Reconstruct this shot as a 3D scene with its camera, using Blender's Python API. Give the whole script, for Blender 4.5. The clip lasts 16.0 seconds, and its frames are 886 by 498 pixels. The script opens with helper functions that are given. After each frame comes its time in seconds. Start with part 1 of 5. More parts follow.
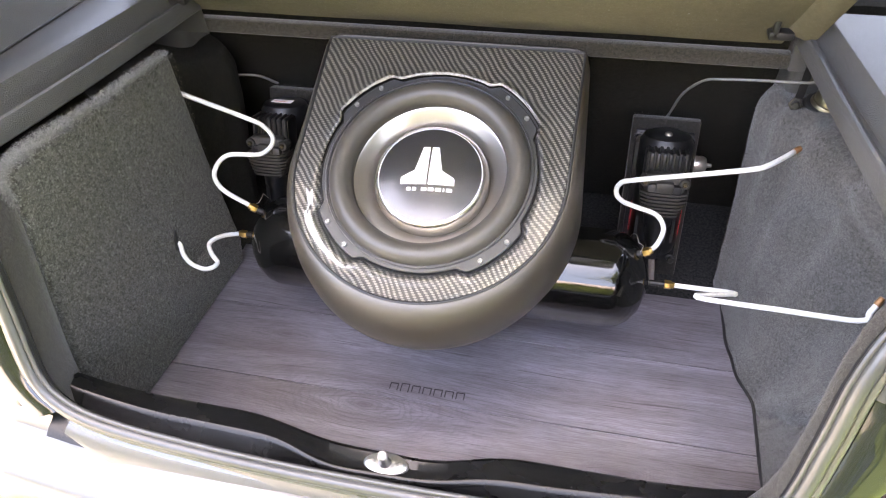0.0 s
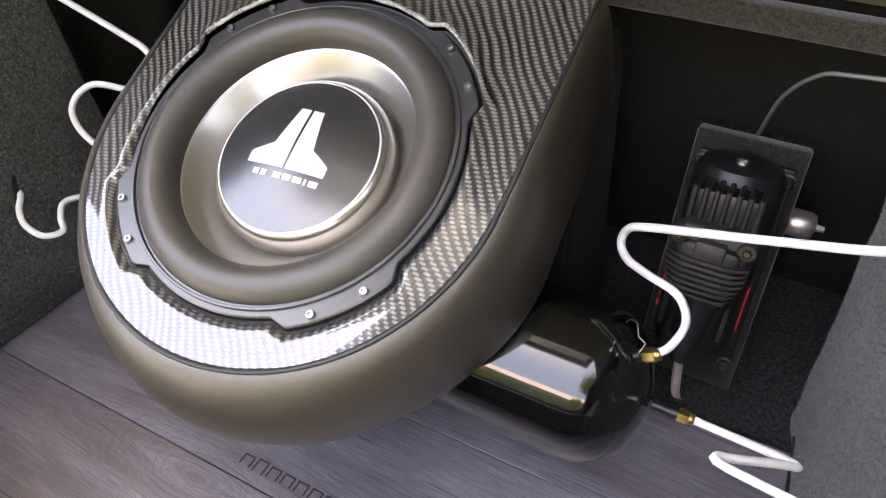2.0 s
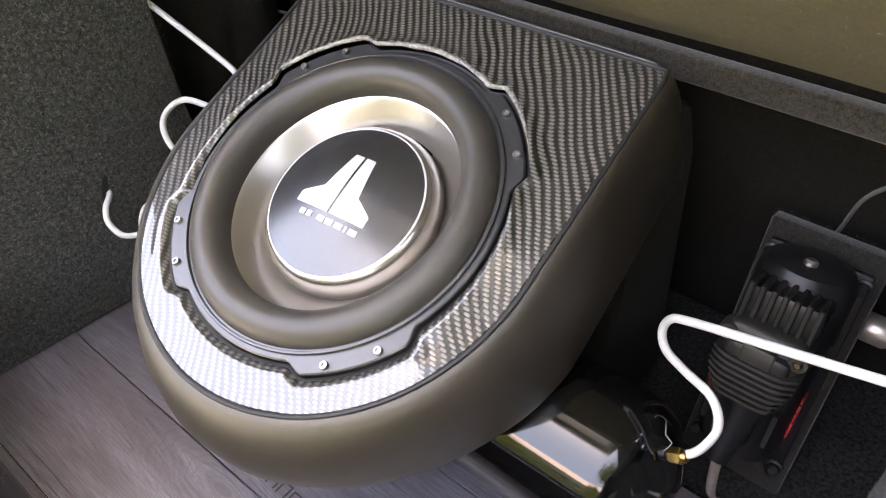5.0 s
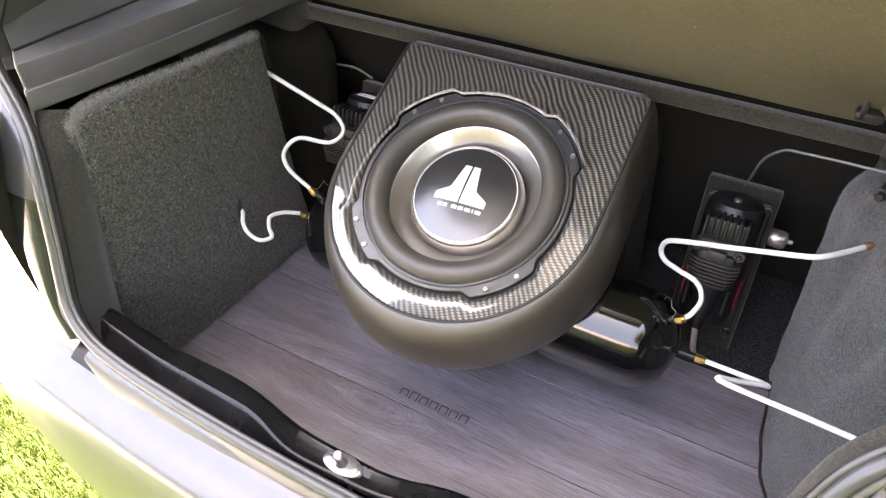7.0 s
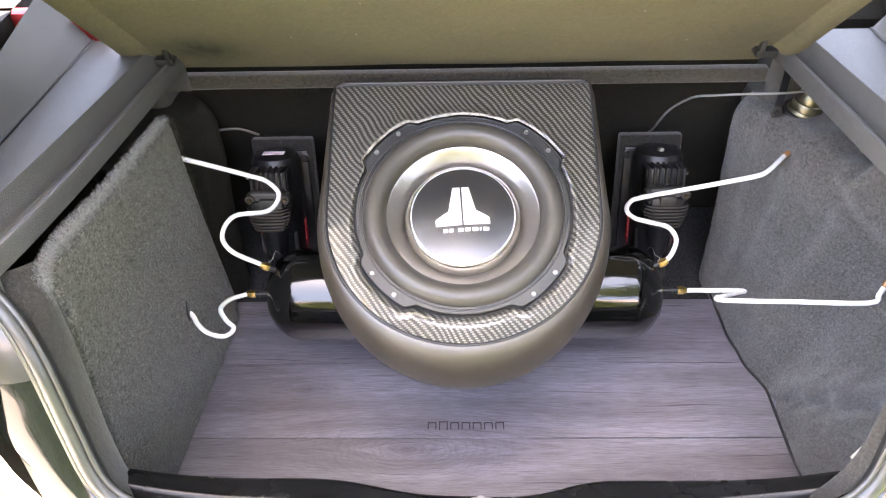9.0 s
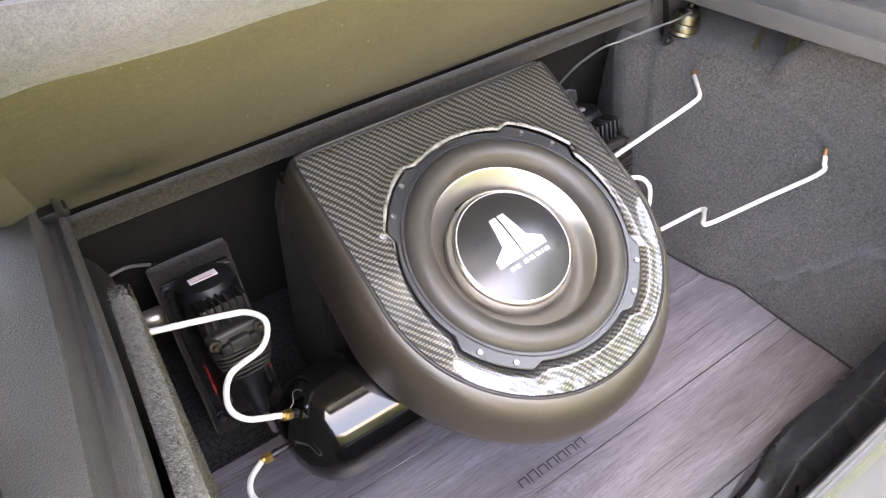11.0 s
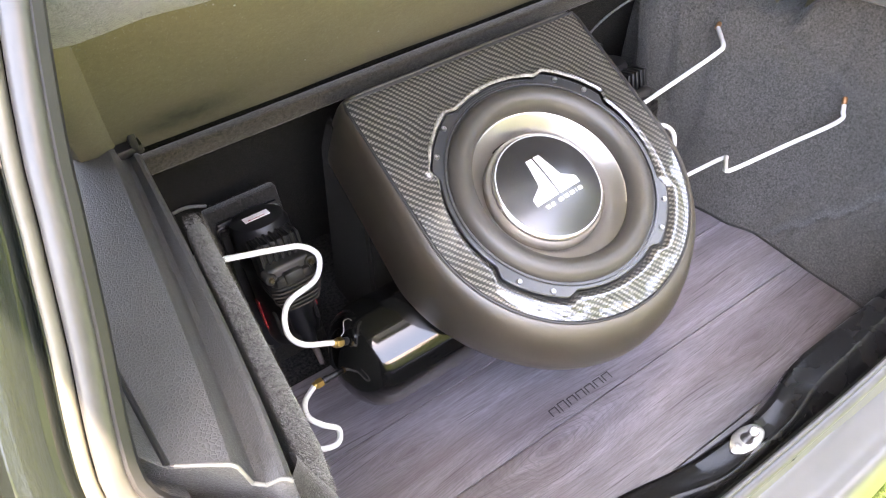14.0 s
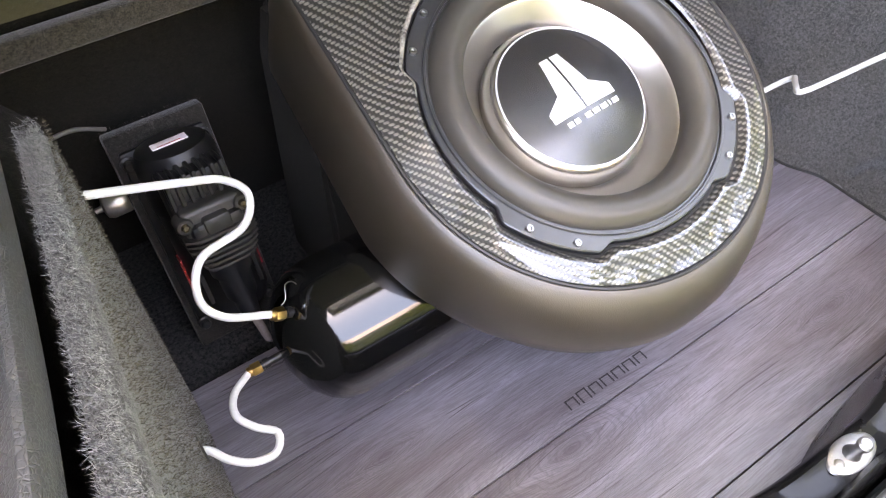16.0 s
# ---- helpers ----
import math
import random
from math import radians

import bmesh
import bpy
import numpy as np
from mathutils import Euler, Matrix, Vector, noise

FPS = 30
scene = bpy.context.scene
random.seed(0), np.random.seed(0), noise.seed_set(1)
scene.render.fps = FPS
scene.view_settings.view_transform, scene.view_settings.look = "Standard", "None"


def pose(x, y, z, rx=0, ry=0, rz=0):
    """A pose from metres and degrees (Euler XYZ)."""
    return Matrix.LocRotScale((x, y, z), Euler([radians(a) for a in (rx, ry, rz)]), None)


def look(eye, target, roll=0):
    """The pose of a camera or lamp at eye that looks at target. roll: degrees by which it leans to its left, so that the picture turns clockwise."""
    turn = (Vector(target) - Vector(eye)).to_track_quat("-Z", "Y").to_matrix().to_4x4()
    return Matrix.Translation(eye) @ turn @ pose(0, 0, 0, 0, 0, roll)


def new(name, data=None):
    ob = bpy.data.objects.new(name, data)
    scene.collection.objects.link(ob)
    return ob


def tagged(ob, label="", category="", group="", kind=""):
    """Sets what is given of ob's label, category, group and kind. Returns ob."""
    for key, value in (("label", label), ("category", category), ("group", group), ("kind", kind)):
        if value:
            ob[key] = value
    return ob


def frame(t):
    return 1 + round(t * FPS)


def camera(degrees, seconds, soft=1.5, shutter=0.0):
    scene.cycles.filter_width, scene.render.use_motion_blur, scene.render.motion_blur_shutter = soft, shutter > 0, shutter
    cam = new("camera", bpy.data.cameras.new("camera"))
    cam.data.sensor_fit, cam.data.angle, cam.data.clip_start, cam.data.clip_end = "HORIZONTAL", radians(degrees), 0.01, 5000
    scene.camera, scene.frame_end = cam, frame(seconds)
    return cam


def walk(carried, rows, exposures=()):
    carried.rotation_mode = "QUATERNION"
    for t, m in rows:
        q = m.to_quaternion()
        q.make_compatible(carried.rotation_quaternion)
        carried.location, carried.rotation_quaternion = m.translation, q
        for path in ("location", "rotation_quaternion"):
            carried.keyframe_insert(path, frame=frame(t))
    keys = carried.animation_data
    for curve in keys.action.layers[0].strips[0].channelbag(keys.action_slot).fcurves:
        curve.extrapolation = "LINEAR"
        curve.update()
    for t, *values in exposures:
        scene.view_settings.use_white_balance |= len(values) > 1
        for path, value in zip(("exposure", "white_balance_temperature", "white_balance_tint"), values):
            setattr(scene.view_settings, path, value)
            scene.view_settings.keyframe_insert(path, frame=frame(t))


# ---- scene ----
cam = camera(62.2, 16.0, 1.15)
PATH = [
    (0, (0.222, -0.407, 0.978), (-0.158, 0.965, -0.427), -4.2),
    (0.5, (0.252, -0.373, 0.925), (-0.15, 0.996, -0.476), -3.8),
    (1, (0.292, -0.268, 0.833), (-0.169, 1.09, -0.562), -3.6),
    (1.5, (0.332, -0.147, 0.759), (-0.251, 1.166, -0.633), -3.6),
    (2, (0.361, -0.015, 0.702), (-0.39, 1.219, -0.682), -3.8),
    (2.5, (0.337, 0.072, 0.654), (-0.572, 1.215, -0.712), -4.3),
    (3, (0.301, 0.144, 0.612), (-0.695, 1.225, -0.745), -4.7),
    (3.2, (0.282, 0.174, 0.6), (-0.725, 1.237, -0.763), -5.0),
    (5.3, (0.427, 0.004, 0.765), (-0.569, 1.1, -0.58), -3.6),
    (5.5, (0.456, -0.028, 0.795), (-0.542, 1.049, -0.563), -4.0),
    (6, (0.536, -0.148, 0.886), (-0.464, 0.934, -0.467), -3.9),
    (6.5, (0.54, -0.26, 0.979), (-0.397, 0.868, -0.382), -4.1),
    (7, (0.384, -0.326, 0.979), (-0.384, 0.906, -0.398), -3.5),
    (7.5, (0.291, -0.371, 0.979), (-0.283, 0.959, -0.401), -3.3),
    (8, (0.224, -0.404, 0.982), (-0.188, 0.979, -0.402), -3.2),
    (8.5, (0.139, -0.467, 1.001), (-0.133, 0.953, -0.38), -2.4),
    (9, (0.0, -0.414, 1.022), (-0.055, 1.019, -0.372), -2.0),
    (9.2, (-0.071, -0.363, 1.028), (-0.024, 1.055, -0.381), -1.5),
    (11.3, (-0.463, -0.07, 0.948), (0.422, 1.049, -0.454), 0.9),
    (11.5, (-0.469, -0.045, 0.943), (0.424, 1.072, -0.455), 1.0),
    (12, (-0.475, -0.022, 0.943), (0.409, 1.103, -0.455), 0.6),
    (12.5, (-0.473, -0.033, 0.958), (0.372, 1.064, -0.485), 0.5),
    (13, (-0.482, -0.05, 0.969), (0.343, 1.037, -0.493), 0.6),
    (13.5, (-0.492, -0.054, 0.958), (0.316, 1.043, -0.506), 0.3),
    (14, (-0.519, -0.14, 0.975), (0.269, 0.971, -0.489), -0.1),
    (14.5, (-0.533, -0.198, 0.952), (0.243, 0.916, -0.517), -0.1),
    (15, (-0.506, -0.175, 0.91), (0.246, 0.908, -0.594), -0.1),
    (15.5, (-0.464, -0.089, 0.857), (0.275, 0.982, -0.663), -0.2),
    (16, (-0.407, -0.024, 0.764), (0.327, 1.04, -0.763), -0.5),
]
STOPS = [(0.0, 2.88, 7400.0), (1.0, 2.92, 7400.0), (2.0, 2.45, 7750.0), (3.0, 2.1, 7750.0), (5.5, 2.55, 7850.0), (6.5, 2.65, 7850.0), (7.5, 2.55, 7400.0), (8.0, 2.75, 7300.0), (9.0, 3.07, 7350.0),
         (11.5, 3.05, 8000.0), (12.5, 3.15, 8150.0), (13.5, 3.12, 7900.0), (14.5, 3.05, 7250.0), (16.0, 2.9, 7500.0)]
EXPO = [(t, e + 1.55, k + 1050.0, 24.0) for t, e, k in STOPS]
walk(cam, [(t, look(eye, target, roll)) for t, eye, target, roll in PATH], EXPO)

# ---- world and sun ----
SUN = Vector((-0.12, -0.06, 0.99)).normalized()
world = bpy.data.worlds.new("world")
scene.world = world
world.use_nodes = True
wn = world.node_tree
wn.nodes.clear()
sky = wn.nodes.new("ShaderNodeTexSky")
sky.sky_type, sky.sun_disc = "NISHITA", False
sky.sun_elevation = math.asin(SUN.z)
sky.sun_rotation = math.atan2(SUN.x, SUN.y)
sky.dust_density, sky.air_density = 3.0, 1.0
bg = wn.nodes.new("ShaderNodeBackground")
bg.inputs["Strength"].default_value = 0.085
wout = wn.nodes.new("ShaderNodeOutputWorld")
haze = wn.nodes.new("ShaderNodeMix")
haze.data_type = "RGBA"
haze.inputs[0].default_value = 0.5
haze.inputs[7].default_value = (4.4, 6.4, 10.0, 1.0)
wn.links.new(sky.outputs[0], haze.inputs[6])
wn.links.new(haze.outputs[2], bg.inputs["Color"])
wn.links.new(bg.outputs[0], wout.inputs["Surface"])
sun_data = bpy.data.lights.new("sun", "SUN")
sun_data.energy, sun_data.angle, sun_data.color = 4.2, radians(0.6), (1.0, 0.93, 0.82)
sun = new("sun", sun_data)
sun.matrix_world = look(SUN * 10, (0, 0, 0))


# ---- materials ----
class Nodes:
    """A small builder of node materials."""

    def __init__(self, name):
        self.m = bpy.data.materials.new(name)
        self.m.use_nodes = True
        self.t = self.m.node_tree
        self.b = self.t.nodes["Principled BSDF"]
        self.coord = self.t.nodes.new("ShaderNodeTexCoord").outputs["Object"]

    def add(self, kind, **values):
        n = self.t.nodes.new("ShaderNode" + kind)
        for k, v in values.items():
            if k in n.inputs:
                self.put(n.inputs[k], v)
        return n

    def put(self, socket, v):
        if isinstance(v, bpy.types.NodeSocket):
            self.t.links.new(v, socket)
        else:
            socket.default_value = v

    def math(self, op, a, b=0.0, c=0.0):
        n = self.t.nodes.new("ShaderNodeMath")
        n.operation = op
        for s, v in zip(n.inputs, (a, b, c)):
            self.put(s, v)
        return n.outputs[0]

    def noise(self, scale, detail=3.0, rough=0.5, vec=None, stretch=None):
        vec = vec or self.coord
        if stretch:
            mp = self.t.nodes.new("ShaderNodeMapping")
            mp.inputs["Scale"].default_value = stretch
            self.t.links.new(vec, mp.inputs["Vector"])
            vec = mp.outputs[0]
        n = self.add("TexNoise", Scale=scale, Detail=detail, Roughness=rough, Vector=vec)
        return n.outputs["Fac"]

    def ramp(self, fac, *stops):
        n = self.t.nodes.new("ShaderNodeValToRGB")
        e = n.color_ramp.elements
        while len(e) < len(stops):
            e.new(0.5)
        for el, (p, c) in zip(e, stops):
            el.position, el.color = p, (*c, 1.0) if len(c) == 3 else c
        self.put(n.inputs[0], fac)
        return n.outputs[0]

    def mix(self, fac, a, b, blend="MIX"):
        n = self.t.nodes.new("ShaderNodeMix")
        n.data_type, n.blend_type = "RGBA", blend
        self.put(n.inputs[0], fac)
        for s, v in ((n.inputs[6], a), (n.inputs[7], b)):
            self.put(s, (*v, 1.0) if isinstance(v, tuple) and len(v) == 3 else v)
        return n.outputs[2]

    def bump(self, height, strength=0.3, distance=0.001, under=None):
        n = self.add("Bump", Strength=strength, Distance=distance, Height=height)
        if under:
            self.put(n.inputs["Normal"], under)
        return n.outputs[0]

    def done(self, **values):
        for k, v in values.items():
            k = k.replace("_", " ")
            if isinstance(v, tuple) and len(v) == 3 and k != "Subsurface Radius":
                v = (*v, 1.0)
            self.put(self.b.inputs[k], v)
        return self.m


def plain(name, color, rough=0.5, metal=0.0, vary=0.15, scale=60.0, bump=0.0, coat=0.0, spec=0.5, coat_ior=1.5, coat_rough=0.05):
    k = Nodes(name)
    f1, f2 = k.noise(scale, 4), k.noise(scale * 0.12, 3)
    f = k.math("ADD", k.math("MULTIPLY", f1, 0.5), k.math("MULTIPLY", f2, 0.5))
    lo, hi = tuple(c * (1 - vary) for c in color), tuple(min(1, c * (1 + vary)) for c in color)
    col = k.ramp(f, (0.3, lo), (0.7, hi))
    r = k.math("ADD", rough - 0.06, k.math("MULTIPLY", f2, 0.12))
    values = dict(Base_Color=col, Roughness=r, Metallic=metal, Coat_Weight=coat, Coat_Roughness=coat_rough, Coat_IOR=coat_ior, Specular_IOR_Level=spec)
    if bump:
        values["Normal"] = k.bump(f1, bump, 0.001)
    return k.done(**values)


def carpet(name, color, fleck=(0.5, 0.5, 0.5), amount=0.12, scale=500.0, bump=0.9, sheen=0.25, mottle=0.22, pit=0.7):
    k = Nodes(name)
    fine, mid, wide = k.noise(scale * 1.6, 3, 0.7), k.noise(scale * 0.35, 3), k.noise(9, 4)
    base = k.mix(wide, tuple(c * 0.75 for c in color), tuple(c * 1.3 for c in color))
    base = k.mix(k.ramp(fine, (0.38, (0, 0, 0)), (0.60, (1, 1, 1))), k.mix(pit, base, (0, 0, 0)), base)
    patch = k.ramp(k.noise(scale * 0.42, 4, 0.65), (0.36, (0, 0, 0)), (0.64, (1, 1, 1)))
    base = k.mix(patch, k.mix(mottle, base, (0, 0, 0)), k.mix(mottle * 0.35, base, fleck))
    hairs = None
    for n, st in enumerate(((1, 2.2, 0.7), (2.0, 0.8, 1.2), (0.9, 0.8, 2.4))):
        h = k.ramp(k.noise(scale * (0.55 + 0.1 * n), 1, 0.4, k.coord, st), (0.63, (0, 0, 0)), (0.73, (1, 1, 1)))
        hairs = h if hairs is None else k.mix(1.0, hairs, h, "LIGHTEN")
    base = k.mix(k.math("MULTIPLY", hairs, amount), base, fleck)
    h = k.math("ADD", fine, k.math("MULTIPLY", mid, 0.5))
    return k.done(Base_Color=base, Roughness=0.95, Specular_IOR_Level=0.15, Sheen_Weight=sheen, Sheen_Roughness=0.5, Normal=k.bump(h, bump, 0.0014))


def weave(name, tow=0.0022):
    """Twill of light and dark tows under clear resin, in the plane of the object's x and y."""
    k = Nodes(name)
    sep = k.add("SeparateXYZ", Vector=k.coord)
    wob = k.noise(9, 2)
    wx = k.math("MULTIPLY", k.math("SUBTRACT", wob, 0.5), 0.030)
    wy = k.math("MULTIPLY", k.math("SUBTRACT", k.noise(7, 2, vec=k.coord, stretch=(1, 1, 3)), 0.5), 0.022)
    u = k.math("DIVIDE", k.math("ADD", sep.outputs[0], wx), tow)
    v = k.math("DIVIDE", k.math("ADD", sep.outputs[1], wy), tow * 1.35)
    step = k.math("FLOORED_MODULO", k.math("ADD", k.math("FLOOR", v), u), 4.0)
    across = k.math("SINE", k.math("MULTIPLY", k.math("FRACT", v), math.pi))
    dash = k.math("MAXIMUM", k.math("SINE", k.math("MULTIPLY", step, math.pi / 2.8)), 0.0)
    ridge = k.math("MULTIPLY", k.math("POWER", across, 0.28), k.math("POWER", dash, 0.5))
    fibre = k.noise(1100, 2, vec=k.coord, stretch=(0.2, 1, 1))
    light = k.mix(fibre, (0.075, 0.070, 0.063), (0.27, 0.252, 0.225))
    weft = k.math("SINE", k.math("MULTIPLY", k.math("FRACT", u), math.pi))
    dark = k.mix(weft, (0.003, 0.003, 0.003), (0.010, 0.0095, 0.009))
    tows = k.ramp(ridge, (0.48, (0, 0, 0)), (0.86, (1, 1, 1)))
    col = k.mix(tows, dark, light)
    return k.done(Base_Color=col, Roughness=0.40, Metallic=k.math("MULTIPLY", tows, 0.25), Coat_Weight=1.0, Coat_IOR=1.85, Coat_Roughness=0.02,
                  Normal=k.bump(ridge, 0.7, 0.0008), Coat_Normal=k.bump(k.noise(120, 2), 0.05, 0.001))


def wood(name):
    k = Nodes(name)
    rnd = k.t.nodes.new("ShaderNodeObjectInfo").outputs["Random"]

    def plus(a, b):
        n = k.t.nodes.new("ShaderNodeVectorMath")
        n.operation = "ADD"
        k.put(n.inputs[0], a)
        k.put(n.inputs[1], b)
        return n.outputs[0]

    sep = k.add("SeparateXYZ", Vector=k.coord)
    bend, near, curls = None, None, None
    for cx, cy, size in ((-0.090, 0.190, 0.050), (0.31, 0.145, 0.022), (-0.26, 0.30, 0.020), (0.20, 0.27, 0.016)):
        dx = k.math("MULTIPLY", k.math("SUBTRACT", sep.outputs[0], cx), 0.42)
        dy = k.math("SUBTRACT", sep.outputs[1], cy)
        d = k.math("SQRT", k.math("ADD", k.math("MULTIPLY", dx, dx), k.math("MULTIPLY", dy, dy)))
        fall = k.math("POWER", 2.718, k.math("MULTIPLY", k.math("DIVIDE", d, -size), 1.0))
        push = k.math("MULTIPLY", k.math("MULTIPLY", k.math("SIGN", dy), fall), size * 0.9)
        bend = push if bend is None else k.math("ADD", bend, push)
        near = fall if near is None else k.math("MAXIMUM", near, fall)
        swirl = k.math("MULTIPLY", k.math("SINE", k.math("MULTIPLY", k.math("ADD", d, k.math("MULTIPLY", k.noise(18, 4, 0.6), 0.034)), 6.283 / (size * 0.11))), k.math("POWER", fall, 0.7))
        curls = swirl if curls is None else k.math("MAXIMUM", curls, swirl)
    vec = plus(k.coord, k.add("CombineXYZ", X=k.math("MULTIPLY", rnd, 3.7), Y=k.math("SUBTRACT", k.math("MULTIPLY", rnd, 1.9), bend)).outputs[0])
    warp = k.noise(3.5, 2, vec=vec, stretch=(0.6, 1, 1))
    w2 = plus(vec, k.add("CombineXYZ", Y=k.math("MULTIPLY", warp, 0.035)).outputs[0])
    grain = k.noise(55, 8, 0.62, w2, (0.06, 1.0, 1.0))
    fine = k.noise(620, 3, 0.6, w2, (0.045, 1.0, 1.0))
    blot = k.noise(8, 4, 0.55, vec, (0.35, 1.0, 1.0))
    rings = k.math("SINE", k.math("MULTIPLY", k.noise(7, 1, 0.3, w2, (0.12, 1.6, 1.0)), 90.0))
    streak = k.noise(24, 6, 0.6, w2, (0.05, 1.0, 1.0))
    crack = k.ramp(k.noise(260, 3, 0.55, w2, (0.022, 1.0, 1.0)), (0.61, (0, 0, 0)), (0.69, (1, 1, 1)))
    pore = k.noise(900, 2, 0.5, w2, (0.10, 1.0, 1.0))
    col = k.ramp(streak, (0.24, (0.078, 0.072, 0.075)), (0.44, (0.170, 0.160, 0.167)), (0.60, (0.255, 0.245, 0.260)), (0.80, (0.352, 0.345, 0.370)))
    col = k.mix(k.math("MULTIPLY", k.ramp(grain, (0.30, (1, 1, 1)), (0.52, (0, 0, 0))), 0.42), col, (0.088, 0.070, 0.070))
    col = k.mix(k.math("MULTIPLY", k.ramp(rings, (0.55, (0, 0, 0)), (1.0, (1, 1, 1))), 0.26), col, (0.092, 0.072, 0.074))
    col = k.mix(k.ramp(blot, (0.38, (0, 0, 0)), (0.72, (0.45, 0.45, 0.45))), col, (0.180, 0.142, 0.138))
    col = k.mix(k.math("MULTIPLY", k.ramp(k.noise(11, 3, 0.5, vec, (0.5, 1.0, 1.0)), (0.50, (0, 0, 0)), (0.75, (1, 1, 1))), 0.35), col, (0.30, 0.29, 0.315))
    col = k.mix(k.math("MULTIPLY", k.ramp(fine, (0.42, (1, 1, 1)), (0.56, (0, 0, 0))), 0.45), col, (0.062, 0.046, 0.047))
    col = k.mix(k.math("MULTIPLY", crack, 0.85), col, (0.040, 0.030, 0.031))
    col = k.mix(k.math("MULTIPLY", k.ramp(pore, (0.35, (1, 1, 1)), (0.45, (0, 0, 0))), 0.18), col, (0.05, 0.04, 0.04))
    col = k.mix(k.math("MULTIPLY", k.math("POWER", near, 3.0), 0.55), col, (0.06, 0.045, 0.047))
    col = k.mix(k.math("MULTIPLY", k.ramp(curls, (0.15, (0, 0, 0)), (0.60, (1, 1, 1))), 0.30), col, (0.058, 0.050, 0.055))
    wash = k.ramp(k.noise(2.6, 3, 0.55, vec, (0.6, 1.4, 1.0)), (0.32, (0.70, 0.66, 0.66)), (0.52, (0.98, 0.96, 0.97)), (0.70, (1.16, 1.14, 1.16)))
    col = k.mix(1.0, col, wash, "MULTIPLY")
    tone = k.ramp(rnd, (0.0, (0.76, 0.64, 0.62)), (0.5, (0.86, 0.87, 0.91)), (1.0, (0.88, 0.92, 1.0)))
    col = k.mix(1.0, col, tone, "MULTIPLY")
    h = k.math("ADD", k.math("MULTIPLY", grain, 0.6), fine)
    return k.done(Base_Color=col, Roughness=k.math("ADD", 0.24, k.math("MULTIPLY", grain, 0.2)), Normal=k.bump(h, 0.3, 0.0008), Specular_IOR_Level=0.82)


def vinyl(name, color, rough=0.5, grain=700.0, strength=0.35, spec=0.5, depth=0.0005, coat=0.0):
    """Grained plastic or leatherette."""
    k = Nodes(name)
    vor = k.add("TexVoronoi", Scale=grain, Vector=k.coord)
    wide = k.noise(14, 4)
    dust = k.ramp(k.noise(260, 4, 0.7), (0.62, (0, 0, 0)), (0.8, (1, 1, 1)))
    col = k.mix(wide, tuple(c * 0.8 for c in color), tuple(c * 1.2 for c in color))
    col = k.mix(k.math("MULTIPLY", dust, 0.06), col, (0.5, 0.48, 0.44))
    return k.done(Base_Color=col, Roughness=k.math("ADD", rough - 0.08, k.math("MULTIPLY", wide, 0.16)),
                  Normal=k.bump(vor.outputs["Distance"], strength, depth), Specular_IOR_Level=spec, Coat_Weight=coat, Coat_IOR=1.7, Coat_Roughness=0.5)


def leather(name, color):
    """Soft leather-grained vinyl: irregular cells with wrinkles between, a satin sheen, lint and scuffs."""
    k = Nodes(name)
    warp = k.noise(60, 3)
    mp = k.t.nodes.new("ShaderNodeVectorMath")
    mp.operation = "ADD"
    k.put(mp.inputs[0], k.coord)
    k.put(mp.inputs[1], k.add("CombineXYZ", X=k.math("MULTIPLY", warp, 0.006), Y=k.math("MULTIPLY", k.noise(45, 2), 0.006)).outputs[0])
    cells = k.add("TexVoronoi", Scale=330.0, Vector=mp.outputs[0])
    cells.feature = "DISTANCE_TO_EDGE"
    edge = k.ramp(cells.outputs["Distance"], (0.0, (0, 0, 0)), (0.14, (1, 1, 1)))
    wrinkle = k.noise(38, 5, 0.65, mp.outputs[0], (1, 0.45, 1))
    wide, fine = k.noise(9, 4), k.noise(900, 2)
    lint = k.ramp(k.noise(420, 3, 0.75), (0.72, (0, 0, 0)), (0.80, (1, 1, 1)))
    col = k.mix(wide, tuple(c * 0.8 for c in color), tuple(c * 1.2 for c in color))
    col = k.mix(k.math("MULTIPLY", lint, 0.25), col, (0.45, 0.43, 0.40))
    h = k.math("ADD", k.math("MULTIPLY", edge, 0.55), k.math("ADD", k.math("MULTIPLY", wrinkle, 0.7), k.math("MULTIPLY", fine, 0.12)))
    rough = k.math("ADD", 0.34, k.math("MULTIPLY", wide, 0.14))
    return k.done(Base_Color=col, Roughness=rough, Normal=k.bump(h, 0.60, 0.0014), Specular_IOR_Level=0.42)


